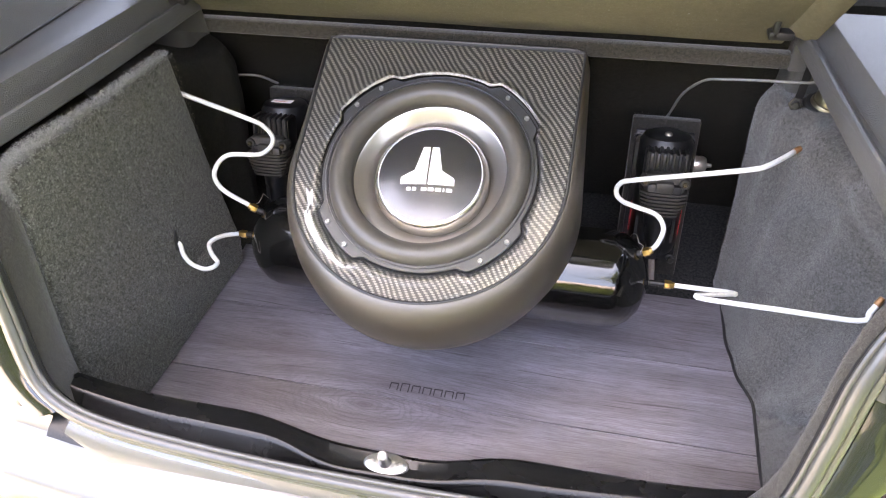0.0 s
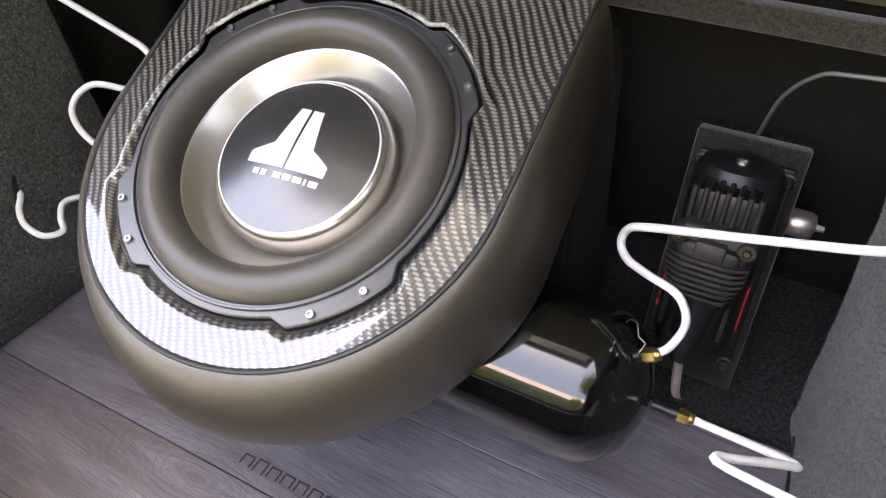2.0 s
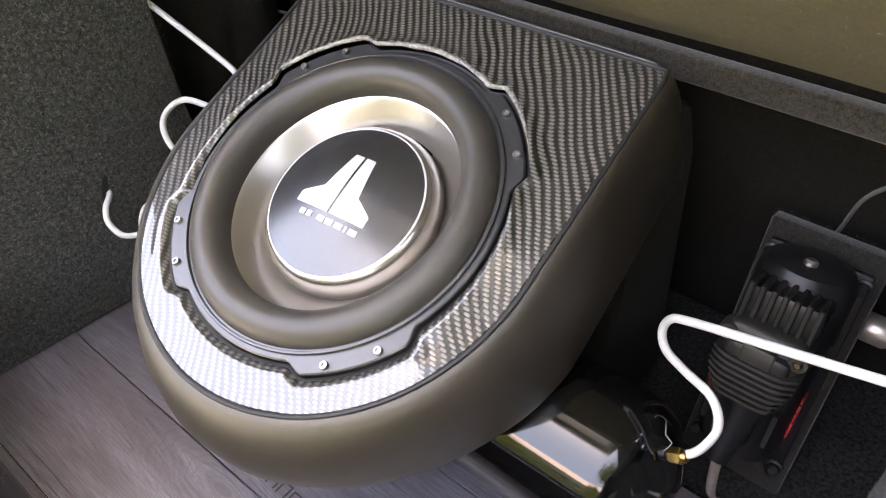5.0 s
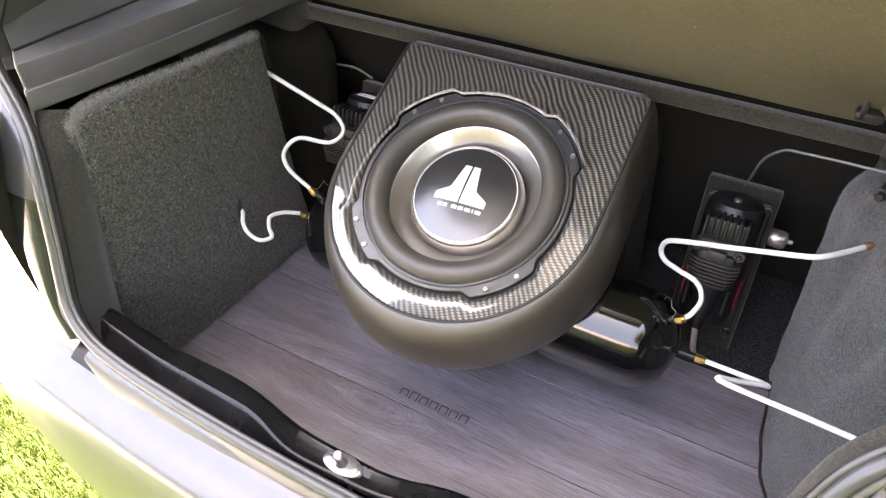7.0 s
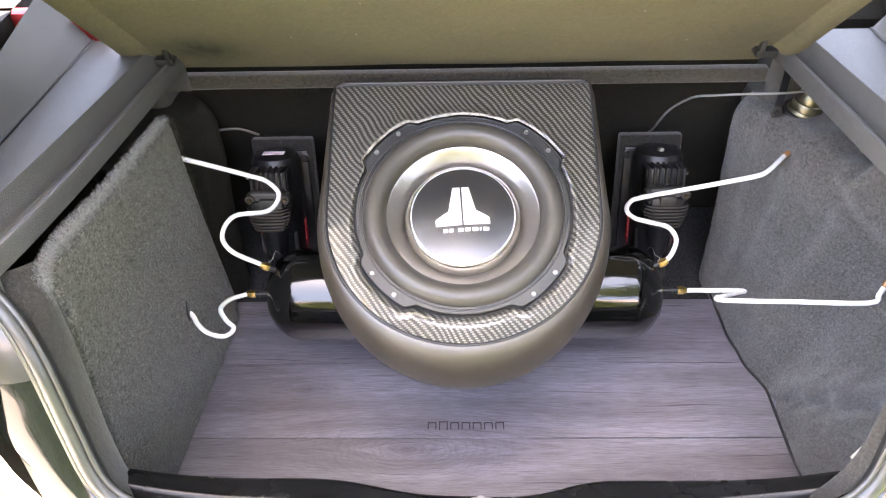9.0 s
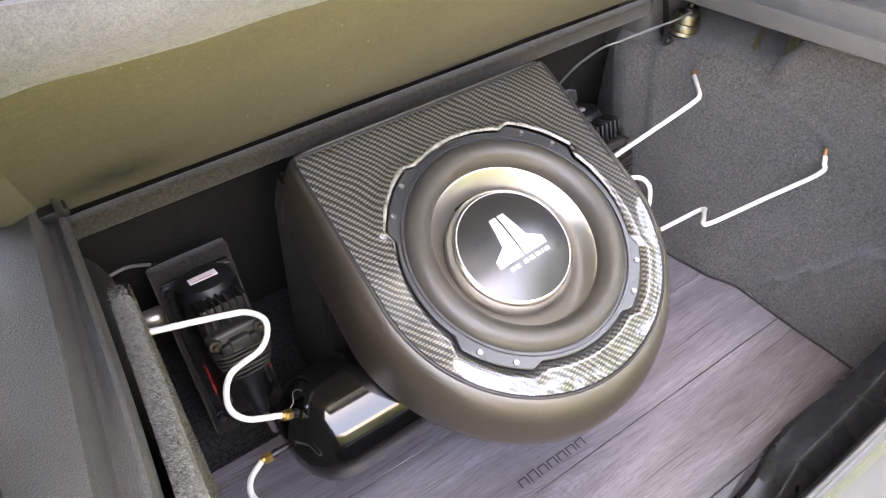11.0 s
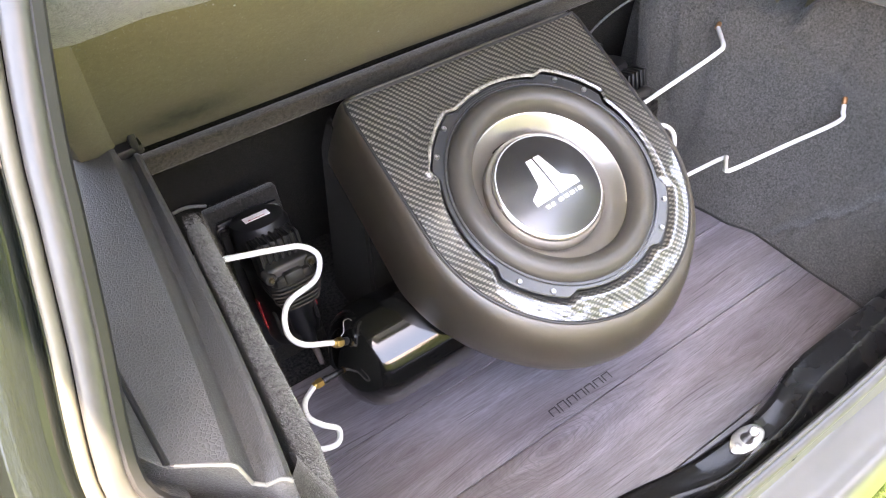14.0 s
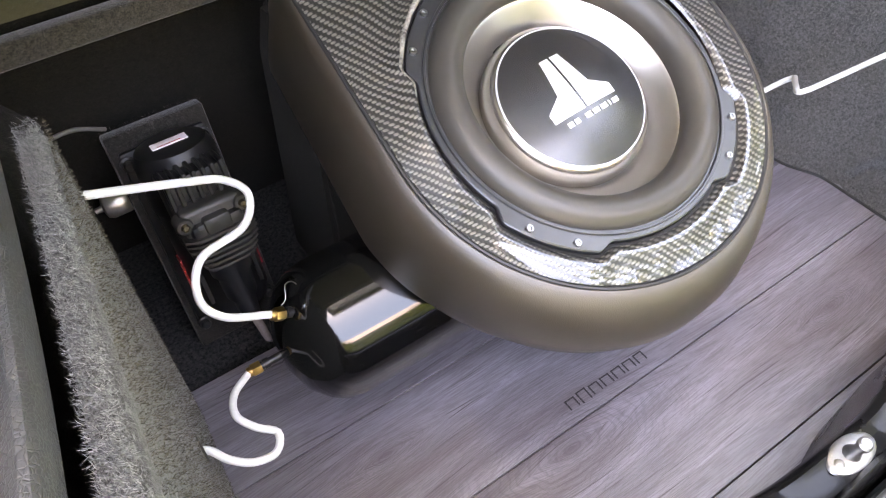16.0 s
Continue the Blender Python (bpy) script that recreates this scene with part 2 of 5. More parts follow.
def felt(name, color):
    """Thin needle felt with fine fibres, a dusty bloom, an oily stain near the left pivot and a wider, fainter dark
    spot near the right one.
    """
    k = Nodes(name)
    fine, mid, wide = k.noise(1500, 3, 0.7), k.noise(160, 4, 0.65), k.noise(7, 4)
    hair = k.ramp(k.noise(700, 2, 0.5, k.coord, (1, 0.3, 0.3)), (0.62, (0, 0, 0)), (0.74, (1, 1, 1)))
    col = k.mix(wide, tuple(c * 0.82 for c in color), tuple(c * 1.2 for c in color))
    col = k.mix(k.ramp(mid, (0.30, (0, 0, 0)), (0.70, (1, 1, 1))), k.mix(0.22, col, (0.02, 0.02, 0.012)), col)
    col = k.mix(k.math("MULTIPLY", hair, 0.14), col, (0.42, 0.40, 0.33))
    sep = k.add("SeparateXYZ", Vector=k.coord)
    dark_spots = None
    for cx, cz, rx, rz, depth in ((-0.375, 0.495, 0.055, 0.030, 1.0), (0.42, 0.515, 0.075, 0.060, 0.4)):
        dx = k.math("DIVIDE", k.math("SUBTRACT", sep.outputs[0], cx), rx)
        dz = k.math("DIVIDE", k.math("SUBTRACT", sep.outputs[2], cz), rz)
        d2 = k.math("ADD", k.math("MULTIPLY", dx, dx), k.math("MULTIPLY", dz, dz))
        spot = k.math("MULTIPLY", k.math("POWER", 2.718, k.math("MULTIPLY", d2, -1.0)), k.math("MULTIPLY", k.math("ADD", 0.35, k.noise(60, 3)), depth))
        dark_spots = spot if dark_spots is None else k.math("MAXIMUM", dark_spots, spot)
    col = k.mix(k.math("MINIMUM", dark_spots, 0.85), col, (0.016, 0.018, 0.008))
    h = k.math("ADD", fine, k.math("MULTIPLY", mid, 0.6))
    return k.done(Base_Color=col, Roughness=0.95, Specular_IOR_Level=0.12, Sheen_Weight=0.03, Sheen_Roughness=0.5, Normal=k.bump(h, 0.35, 0.0010))


def paint(name, color, rough=0.3, coat=1.5):
    k = Nodes(name)
    fl = k.noise(2500, 1)
    col = k.mix(fl, tuple(c * 0.8 for c in color), tuple(c * 1.25 for c in color))
    return k.done(Base_Color=col, Roughness=rough, Metallic=0.25, Specular_IOR_Level=0.2, Coat_Weight=1.0, Coat_IOR=coat, Coat_Roughness=k.math("MULTIPLY", k.noise(40, 4), 0.08))


M_WEAVE = weave("carbon fibre")
M_BODY = vinyl("taupe leatherette", (0.036, 0.0275, 0.0175), 0.46, 900, 0.2, 0.8, 0.0005, 0.35)
M_PIPING = plain("black rubber", (0.012, 0.012, 0.012), 0.5)
M_RUBBER = plain("speaker rubber", (0.050, 0.045, 0.038), 0.40, vary=0.1, scale=90, bump=0.05)
M_FRAME = plain("satin black frame", (0.026, 0.027, 0.029), 0.30, vary=0.2, scale=200, bump=0.05, spec=1.0)
M_RESIN = plain("milky resin", (0.22, 0.205, 0.175), 0.14, vary=0.8, scale=420, bump=0.9, coat=1.0)
M_CONE = plain("bronze cone", (0.47, 0.445, 0.415), 0.31, metal=0.92, vary=0.06, scale=30, coat=0.35, coat_rough=0.14)
M_CAP = plain("gloss black cap", (0.018, 0.018, 0.020), 0.22, vary=0.1, scale=20, coat=1.0, spec=0.6, coat_ior=1.6, coat_rough=0.27)
M_SKIRT = plain("polished bronze-grey skirt", (0.34, 0.31, 0.27), 0.22, metal=0.85, vary=0.06, scale=30, coat=0.5)
M_SILVER = plain("silver print", (0.62, 0.62, 0.62), 0.35, metal=0.3, vary=0.05)
M_SCREW = plain("screw steel", (0.42, 0.42, 0.42), 0.32, metal=1.0, vary=0.15, scale=500)
M_WOOD = wood("grey oak laminate")
M_SUBFLOOR = carpet("black felt", (0.0095, 0.0095, 0.011), amount=0.02, sheen=0.05)
M_INK = plain("black print", (0.012, 0.011, 0.012), 0.5)
M_CARPET_L = carpet("green grey carpet", (0.046, 0.044, 0.036), (0.34, 0.345, 0.31), 0.34, 470, mottle=0.42)
M_CARPET_R = carpet("charcoal moulded carpet", (0.077, 0.074, 0.070), (0.42, 0.40, 0.37), 0.15, 640, mottle=0.34)
M_EDGE = carpet("brown grey edge carpet", (0.038, 0.035, 0.030), (0.3, 0.29, 0.27), 0.08, 520, 0.5, mottle=0.12)
M_BOARD = carpet("dark board carpet", (0.018, 0.0165, 0.014), (0.28, 0.27, 0.25), 0.08, 520, 0.5, mottle=0.12)
M_CARPET_B = carpet("black carpet", (0.0130, 0.0118, 0.0082), (0.24, 0.23, 0.19), 0.035, 520, sheen=0.03, mottle=0.06)
M_LIP = carpet("brown felt", (0.040, 0.035, 0.025), (0.34, 0.30, 0.24), 0.05, 420, 0.5, mottle=0.12)
M_SHELF = felt("olive felt", (0.110, 0.098, 0.060))
# Rim felt: skylight on the rolled edge is put into this pale grey.
M_SHELF_RIM = carpet("felt in skylight tint", (0.112, 0.114, 0.118), (0.5, 0.5, 0.5), 0.03, 400, 0.6, mottle=0.06, pit=0.3)
M_FIBRE = plain("grey fibre", (0.20, 0.20, 0.185), 0.9, vary=0.4, scale=900)


def fibre_material(name, lo, hi):
    k = Nodes(name)
    rnd = k.t.nodes.new("ShaderNodeNewGeometry").outputs["Random Per Island"]
    return k.done(Base_Color=k.ramp(rnd, (0.0, lo), (0.7, tuple((a + b) / 2 for a, b in zip(lo, hi))), (1.0, hi)), Roughness=0.9, Specular_IOR_Level=0.1)


M_FIBRE_L = fibre_material("olive carpet pile", (0.020, 0.018, 0.014), (0.15, 0.138, 0.108))
M_FIBRE_E = fibre_material("blue-grey edge fibres", (0.08, 0.08, 0.082), (0.34, 0.335, 0.315))
M_FIBRE_R = fibre_material("charcoal carpet pile", (0.035, 0.033, 0.031), (0.21, 0.20, 0.19))
M_PLASTIC = vinyl("black grained plastic", (0.006, 0.006, 0.006), 0.26, 900, 0.08, 0.34)
M_TRIM = leather("dark grey vinyl trim", (0.070, 0.069, 0.066))
M_PALE_EDGE = plain("pale edge plastic", (0.17, 0.166, 0.145), 0.36, vary=0.35, scale=160, spec=0.8)
M_SEAL = plain("rubber seal", (0.046, 0.046, 0.044), 0.32, vary=0.2, scale=80, coat=0.3, coat_rough=0.26)
M_PAINT = paint("olive grey car paint", (0.028, 0.032, 0.026), 0.25, 1.8)
M_CORNER = plain("grey corner", (0.058, 0.059, 0.061), 0.34, metal=0.5, vary=0.12, scale=20, coat=0.7, coat_ior=1.5, coat_rough=0.16)
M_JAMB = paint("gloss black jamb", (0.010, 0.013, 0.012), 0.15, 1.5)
# The yellow tint stands for lawn mirrored in the glossy edge.
M_LAWN_GLINT = plain("bead in lawn reflection tint", (0.088, 0.086, 0.068), 0.30, vary=0.25, scale=60)
M_BUMPER = plain("grey satin bumper", (0.085, 0.084, 0.082), 0.36, metal=0.2, vary=0.08, scale=40, coat=0.7, coat_rough=0.22)
M_TANK = plain("gloss black enamel", (0.004, 0.004, 0.004), 0.10, vary=0.1, scale=25, coat=0.7, spec=0.4)
M_HOSE = plain("silver grey hose", (0.66, 0.66, 0.64), 0.38, vary=0.08, scale=300)
M_WIRE = plain("dark wire", (0.13, 0.13, 0.125), 0.32)
M_COPPER = plain("copper hose end", (0.34, 0.17, 0.08), 0.4, metal=0.6, vary=0.3, scale=300)
M_OLDGOLD = plain("passivated zinc", (0.19, 0.17, 0.115), 0.38, metal=0.9, vary=0.25, scale=120)
M_BRASS = plain("brass", (0.42, 0.28, 0.10), 0.36, metal=1.0, vary=0.2, scale=300)
M_AGED = plain("aged brass", (0.16, 0.13, 0.08), 0.45, metal=0.9, vary=0.3, scale=300)
M_FILTER = plain("dull silver filter", (0.58, 0.53, 0.47), 0.36, metal=0.8, vary=0.15, scale=200)
M_BLACK = plain("black metal", (0.009, 0.009, 0.0095), 0.36, vary=0.3, scale=120, bump=0.1, spec=0.35)
M_ALU = plain("grey cast metal", (0.024, 0.024, 0.024), 0.42, metal=0.4, vary=0.3, scale=150, bump=0.15)
M_HEAD = plain("dusty cast pump head", (0.036, 0.034, 0.030), 0.50, metal=0.3, vary=0.35, scale=150, bump=0.15)
M_LABEL = plain("label paper", (0.75, 0.66, 0.66), 0.5, vary=0.05)
M_RED = plain("red print", (0.42, 0.025, 0.03), 0.4)
M_CLEAR = plain("braided clear hose", (0.20, 0.165, 0.15), 0.20, vary=0.3, scale=400, coat=0.6)
M_ZINC = plain("zinc plated steel", (0.40, 0.39, 0.37), 0.40, metal=1.0, vary=0.15, scale=200)
M_PAVING = plain("pale paving", (0.36, 0.35, 0.33), 0.8, scale=20)


def glass_material():
    k = Nodes("rear glass")
    # Dark tint added to hold the sun back.
    return k.done(Base_Color=(0.10, 0.11, 0.105), Roughness=0.0, Transmission_Weight=1.0, IOR=1.45)


M_GLASS = glass_material()
M_LAMP = plain("red lamp lens", (0.50, 0.02, 0.02), 0.1, coat=1.0)
M_PALE = plain("cream lamp lens", (0.62, 0.58, 0.47), 0.12, coat=1.0)
M_DARK = plain("dark cabin cloth", (0.018, 0.018, 0.018), 0.9)
M_HEADLINER = plain("pale headliner cloth", (0.34, 0.33, 0.31), 0.9, vary=0.06, scale=300)
M_WALL = plain("white render", (0.50, 0.48, 0.44), 0.8, scale=6)
M_ROOF = plain("pale tile roof", (0.62, 0.54, 0.52), 0.8, scale=6)
M_BARK = plain("bark", (0.09, 0.07, 0.05), 0.9, vary=0.4, scale=30)
M_LEAF = plain("tree leaves", (0.16, 0.19, 0.03), 0.6, vary=0.5, scale=3)
M_HEDGE = plain("hedge", (0.16, 0.20, 0.03), 0.9, vary=0.5, scale=9)


def grass_material():
    k = Nodes("lawn grass")
    rnd = k.t.nodes.new("ShaderNodeNewGeometry").outputs["Random Per Island"]
    col = k.ramp(rnd, (0.0, (0.030, 0.062, 0.008)), (0.6, (0.062, 0.115, 0.016)), (1.0, (0.14, 0.17, 0.05)))
    return k.done(Base_Color=col, Roughness=0.6)


def lawn_material():
    k = Nodes("lawn soil and grass")
    col = k.ramp(k.noise(25, 6, 0.7), (0.3, (0.030, 0.055, 0.010)), (0.7, (0.080, 0.125, 0.026)))
    return k.done(Base_Color=col, Roughness=0.9, Normal=k.bump(k.noise(90, 4), 0.8, 0.02))


M_GRASS, M_LAWN = grass_material(), lawn_material()


# ---- mesh helpers ----
def mesh_of(bm, name, mat, smooth=True):
    bmesh.ops.recalc_face_normals(bm, faces=bm.faces)
    me = bpy.data.meshes.new(name)
    bm.to_mesh(me)
    bm.free()
    me.materials.append(mat)
    for p in me.polygons:
        p.use_smooth = smooth
    if smooth:
        me.set_sharp_from_angle(angle=radians(38))
    return me


def part(name, bm, mat, parent=None, label="", smooth=True, at=None):
    ob = new(name, mesh_of(bm, name, mat, smooth))
    if parent is not None:
        ob.parent = parent
    if at is not None:
        ob.matrix_basis = at
    if label:
        tagged(ob, label)
    return ob


def thing(name, label, category, group="", at=None):
    ob = new(name)
    ob.empty_display_size = 0.02
    if at is not None:
        ob.matrix_basis = at
    return tagged(ob, label, category, group)


def setting(name, bm, mat, label, category="structure", smooth=True):
    return tagged(part(name, bm, mat, None, "", smooth), label, category, "", "structure")


def block(bm, x0, x1, y0, y1, z0, z1, bevel=0.0, seg=2, m=None):
    made = bmesh.ops.create_cube(bm, size=1.0, matrix=Matrix.Translation(((x0 + x1) / 2, (y0 + y1) / 2, (z0 + z1) / 2)) @ Matrix.Diagonal((x1 - x0, y1 - y0, z1 - z0, 1)))
    vs = made["verts"]
    if bevel:
        es = list({e for v in vs for e in v.link_edges})
        got = bmesh.ops.bevel(bm, geom=es, offset=bevel, segments=seg, affect="EDGES", profile=0.5)
        vs = list({v for f in got["faces"] for v in f.verts} | {v for v in vs if v.is_valid})
    if m is not None:
        bmesh.ops.transform(bm, matrix=m, verts=vs)
    return bm


def new_block(*a, **k):
    return block(bmesh.new(), *a, **k)


def rows_mesh(rows, close_row=False, close_col=False, cap=False):
    """A skin over rows of points, all of one length."""
    bm = bmesh.new()
    vs = [[bm.verts.new(p) for p in row] for row in rows]
    n = len(rows[0])
    for i in range(len(vs) - (0 if close_col else 1)):
        a, b = vs[i], vs[(i + 1) % len(vs)]
        for j in range(n - (0 if close_row else 1)):
            q = (a[j], a[(j + 1) % n], b[(j + 1) % n], b[j])
            if len(set(q)) == 4:
                bm.faces.new(q)
    if cap:
        bm.faces.new(vs[0][::-1])
        bm.faces.new(vs[-1])
    return bm


def lathe(profile, seg=48, bm=None, m=None, cap=False):
    """Turns (radius, height) pairs about z."""
    rows = [[(r * math.cos(a), r * math.sin(a), h) for a in (2 * math.pi * i / seg for i in range(seg))] for r, h in profile]
    made = rows_mesh(rows, close_row=True, cap=cap)
    if m is not None:
        bmesh.ops.transform(made, matrix=m, verts=made.verts)
    if bm is None:
        return made
    return merge(bm, made)


def merge(bm, other):
    me = bpy.data.meshes.new("tmp")
    other.to_mesh(me)
    other.free()
    bm.from_mesh(me)
    bpy.data.meshes.remove(me)
    return bm


def smooth_path(pts, step=0.004):
    """Points along a rounded curve through pts."""
    pts = [Vector(p) for p in pts]
    p = [2 * pts[0] - pts[1], *pts, 2 * pts[-1] - pts[-2]]
    out = []
    for a, b, c, d in zip(p, p[1:], p[2:], p[3:]):
        n = max(2, int((c - b).length / step))
        for i in range(n):
            t = i / n
            out.append(0.5 * (2 * b + (c - a) * t + (2 * a - 5 * b + 4 * c - d) * t * t + (3 * b - a - 3 * c + d) * t ** 3))
    return out + [pts[-1]]


def tube(pts, radius, seg=12, step=0.004, shape=None):
    """A tube along a path; shape: (right, up) pairs in place of a circle, kept level."""
    path = smooth_path(pts, step)
    rows, side = [], None
    for i, p in enumerate(path):
        d = (path[min(i + 1, len(path) - 1)] - path[max(i - 1, 0)]).normalized()
        side = (d.orthogonal() if side is None else side - d * side.dot(d)).normalized()
        up = d.cross(side)
        rows.append([p + radius * (math.cos(a) * side + math.sin(a) * up) for a in (2 * math.pi * k / seg for k in range(seg))])
    return rows_mesh(rows, close_row=True, cap=True)


def lerp_table(table, x):
    """A smooth value at x from (x, value) pairs."""
    if x <= table[0][0]:
        return table[0][1]
    for (a, u), (b, v) in zip(table, table[1:]):
        if x <= b:
            t = (x - a) / (b - a)
            t = t * t * (3 - 2 * t)
            return u + (v - u) * t
    return table[-1][1]


# ---- the boot: floor ----
FLOOR_L, FLOOR_R = -0.46, 0.52
floor = setting("floor", new_block(-0.62, 0.66, -0.02, 0.80, -0.06, -0.010, 0.003), M_SUBFLOOR, "black felt covered boot floor under wooden planks", "floor")
for a, b in ((-0.085, 0.0609), (0.0621, 0.2079), (0.2091, 0.3539), (0.3551, 0.499)):
    if b > 0:
        part("plank", new_block(FLOOR_L, FLOOR_R, max(a, 0.0), b, -0.009, 0.0, 0.0007, 1), M_WOOD, floor)

# printed word on the floor, as plain bars
mark = thing("floor_lettering", "black printed maker's mark of bars on the grey wooden floor", "lettering")
for i in range(7):
    x, y0, y1, w = -0.0590 + i * 0.0180, 0.2225, 0.2385, 0.0017
    if i != 1:
        y0, y1 = y0 + 0.0015, y1 - 0.0015
    glyph = bmesh.new()
    block(glyph, x + w, x + 0.0140 - w, y1 - w, y1, 0.0002, 0.0007)
    block(glyph, x, x + w, y0, y1, 0.0002, 0.0007)
    block(glyph, x + 0.0140 - w, x + 0.0140, y0, y1, 0.0002, 0.0007)
    part("bar", glyph, M_INK, mark)

# ---- seat back, side walls ----
bm = rows_mesh([[(x, y, z) for x in np.linspace(-0.66, 0.68, 40)] for y, z in ((0.775, -0.05), (0.755, 0.05), (0.722, 0.18), (0.688, 0.30), (0.652, 0.42), (0.655, 0.47), (0.70, 0.49), (0.80, 0.48), (0.90, -0.05))], cap=False)
setting("seat_back", bm, M_CARPET_B, "black carpeted rear of the folded-up seat back", "seat back")

# left side panel, its top a little fluffy
def panel_x(y):
    return -0.4225 + 0.095 * (y - 0.3)


outline = [(0.455, 0.0), (0.468, 0.05), (0.452, 0.25), (0.446, 0.441), (0.29, 0.455), (0.128, 0.471), (0.104, 0.352), (0.066, 0.14), (0.046, 0.0)]
bm = bmesh.new()
f_in = bm.faces.new([bm.verts.new((panel_x(y), y, z)) for y, z in outline])
ext = bmesh.ops.extrude_face_region(bm, geom=[f_in])
bmesh.ops.translate(bm, verts=[v for v in ext["geom"] if isinstance(v, bmesh.types.BMVert)], vec=(-0.021, 0, 0))
bmesh.ops.bevel(bm, geom=list(bm.edges), offset=0.009, segments=4, affect="EDGES", profile=0.5)
bmesh.ops.triangulate(bm, faces=[f for f in bm.faces if len(f.verts) > 4])
side_panel = tagged(part("side_panel", bm, M_CARPET_L), "upright side panel covered in grey-green flecked carpet", "side panel")

# wheel arches and side linings
FOOT = ((0.0, 0.505), (0.10, 0.505), (0.20, 0.500), (0.29, 0.499), (0.36, 0.474), (0.42, 0.463), (0.5, 0.460), (0.555, 0.450), (0.575, 0.453), (0.64, 0.52), (0.78, 0.58))
SHOULDER = ((0.0, 0.545), (0.10, 0.575), (0.22, 0.605), (0.31, 0.595), (0.40, 0.545), (0.47, 0.496), (0.51, 0.466), (0.555, 0.446), (0.575, 0.449), (0.64, 0.51), (0.78, 0.585))
CREST = ((0.30, 0.52), (0.37, 0.43), (0.41, 0.375), (0.45, 0.362), (0.49, 0.372), (0.53, 0.365), (0.62, 0.352), (0.80, 0.345))
VALLEY = ((0.06, 0.22), (0.15, 0.155), (0.21, 0.085), (0.245, 0.040), (0.29, -0.012))


def side_wall(sx, shift, name, mat, label):
    """Moulded wheel arch: a rounded tower at the seat back, a valley, then the lower arch with a fold above the floor."""
    rows = []
    for i in range(150):
        y = 0.0 + 0.80 * i / 149
        back = lerp_table(((0.12, 1.0), (0.34, 0.0)), y)
        crest, fold = lerp_table(CREST, y), lerp_table(VALLEY, y)
        low = 1.0 - lerp_table(((0.24, 0.0), (0.32, 1.0)), y)
        row = []
        for j in range(75):
            z = -0.02 + 0.50 * j / 74
            lean = min(max((y - 0.42) / 0.13, 0.0), 1.0)
            yy = y - 0.20 * max(0.0, z - 0.085) * lean
            foot, top = lerp_table(FOOT, yy), lerp_table(SHOULDER, yy)
            s = min(max(z / 0.27, 0), 1.0)
            s = (s * s * (3 - 2 * s)) * back + (s ** 0.85) * (1 - back)
            x = foot + (top - foot) * s
            over = z - crest
            soft = 0.5 * (over + math.sqrt(over * over + 0.0009))
            x += min(2.2 * max(soft - 0.006, 0.0), 0.15)
            z -= 0.80 * max(over, 0.0)
            if sx > 0:
                x += low * 0.014 * math.exp(-((z - fold) / 0.016) ** 2)
                x -= low * 0.012 * math.exp(-((z - fold - 0.042) / 0.032) ** 2)
            x += 0.005 * noise.noise(Vector((y * 9, z * 9, 2 + sx))) + 0.0018 * noise.noise(Vector((y * 34, z * 26, 5 + sx)))
            x += 0.007 * math.exp(-((z - 0.30 - 0.55 * (y - 0.36)) / 0.014) ** 2) * math.exp(-((y - 0.36) / 0.10) ** 2)
            row.append((sx * (x + shift), y, z))
        rows.append(row)
    return setting(name, rows_mesh(rows), mat, label, "wheel arch")


def foot_line(y):
    return lerp_table(FOOT, y)


gap = [(foot_line(0.04 + 0.48 * i / 24) - 0.0015, 0.04 + 0.48 * i / 24, 0.0005) for i in range(25)]
setting("floor_gap_right", tube(gap, 0.0024, 8, 0.01), M_PIPING, "dark gap along the cut edge of the wooden floor", "trim")
# Unseen dark sheets added so the voids above the arches stay black.
for sx, name in ((-1, "inner_side_left"), (1, "inner_side_right")):
    setting(name, new_block(sx * 0.664 - 0.006, sx * 0.664 + 0.006, 0.16, 0.86, 0.10, 0.50), M_DARK, "dark sheet added behind the wheel arch to close its void", "car body")
side_wall(-1, -0.035, "wall_left", M_CARPET_B, "black carpeted wheel arch at the side of the boot")
side_wall(1, 0.0, "wall_right", M_CARPET_R, "charcoal moulded carpet over the rounded wheel arch")

# ---- side ledges that carry the shelf ----
def ledge_row(k):
    """Half profile of the ledge at the share k of its length: (x, z) from the outside in."""
    q = (1 - k) ** 4
    xo, xi, xv, xf = 0.552 - 0.015 * (1 - k), 0.4507 + 0.0445 * (1 - k) + 0.004 * q, 0.441 + 0.0475 * (1 - k) + 0.003 * q, 0.4275 + 0.036 * (1 - k) + 0.010 * q
    zt = 0.537 - 0.047 * k
    zf = zt - 0.050
    return [(xo + 0.016 + 0.034 * k, zt + 0.028 + 0.052 * k), (xo + 0.010, zt + 0.016), (xo + 0.004, zt + 0.006), (xo, zt + 0.001), (xo - 0.004, zt + 0.001), (xi + 0.014, zt + 0.002), (xi + 0.0035, zt + 0.0008), (xi + 0.0008, zt - 0.0025), (xv + 0.0045, zt - 0.026),
            (xv + 0.0015, zt - 0.0295), (xv - 0.003, zt - 0.0295), (xf + 0.006, zt - 0.021), (xf + 0.0025, zt - 0.0215), (xf, zt - 0.025), (xf - 0.001, zf + 0.004), (xf + 0.004, zf), (xf + 0.06, zf - 0.004)]


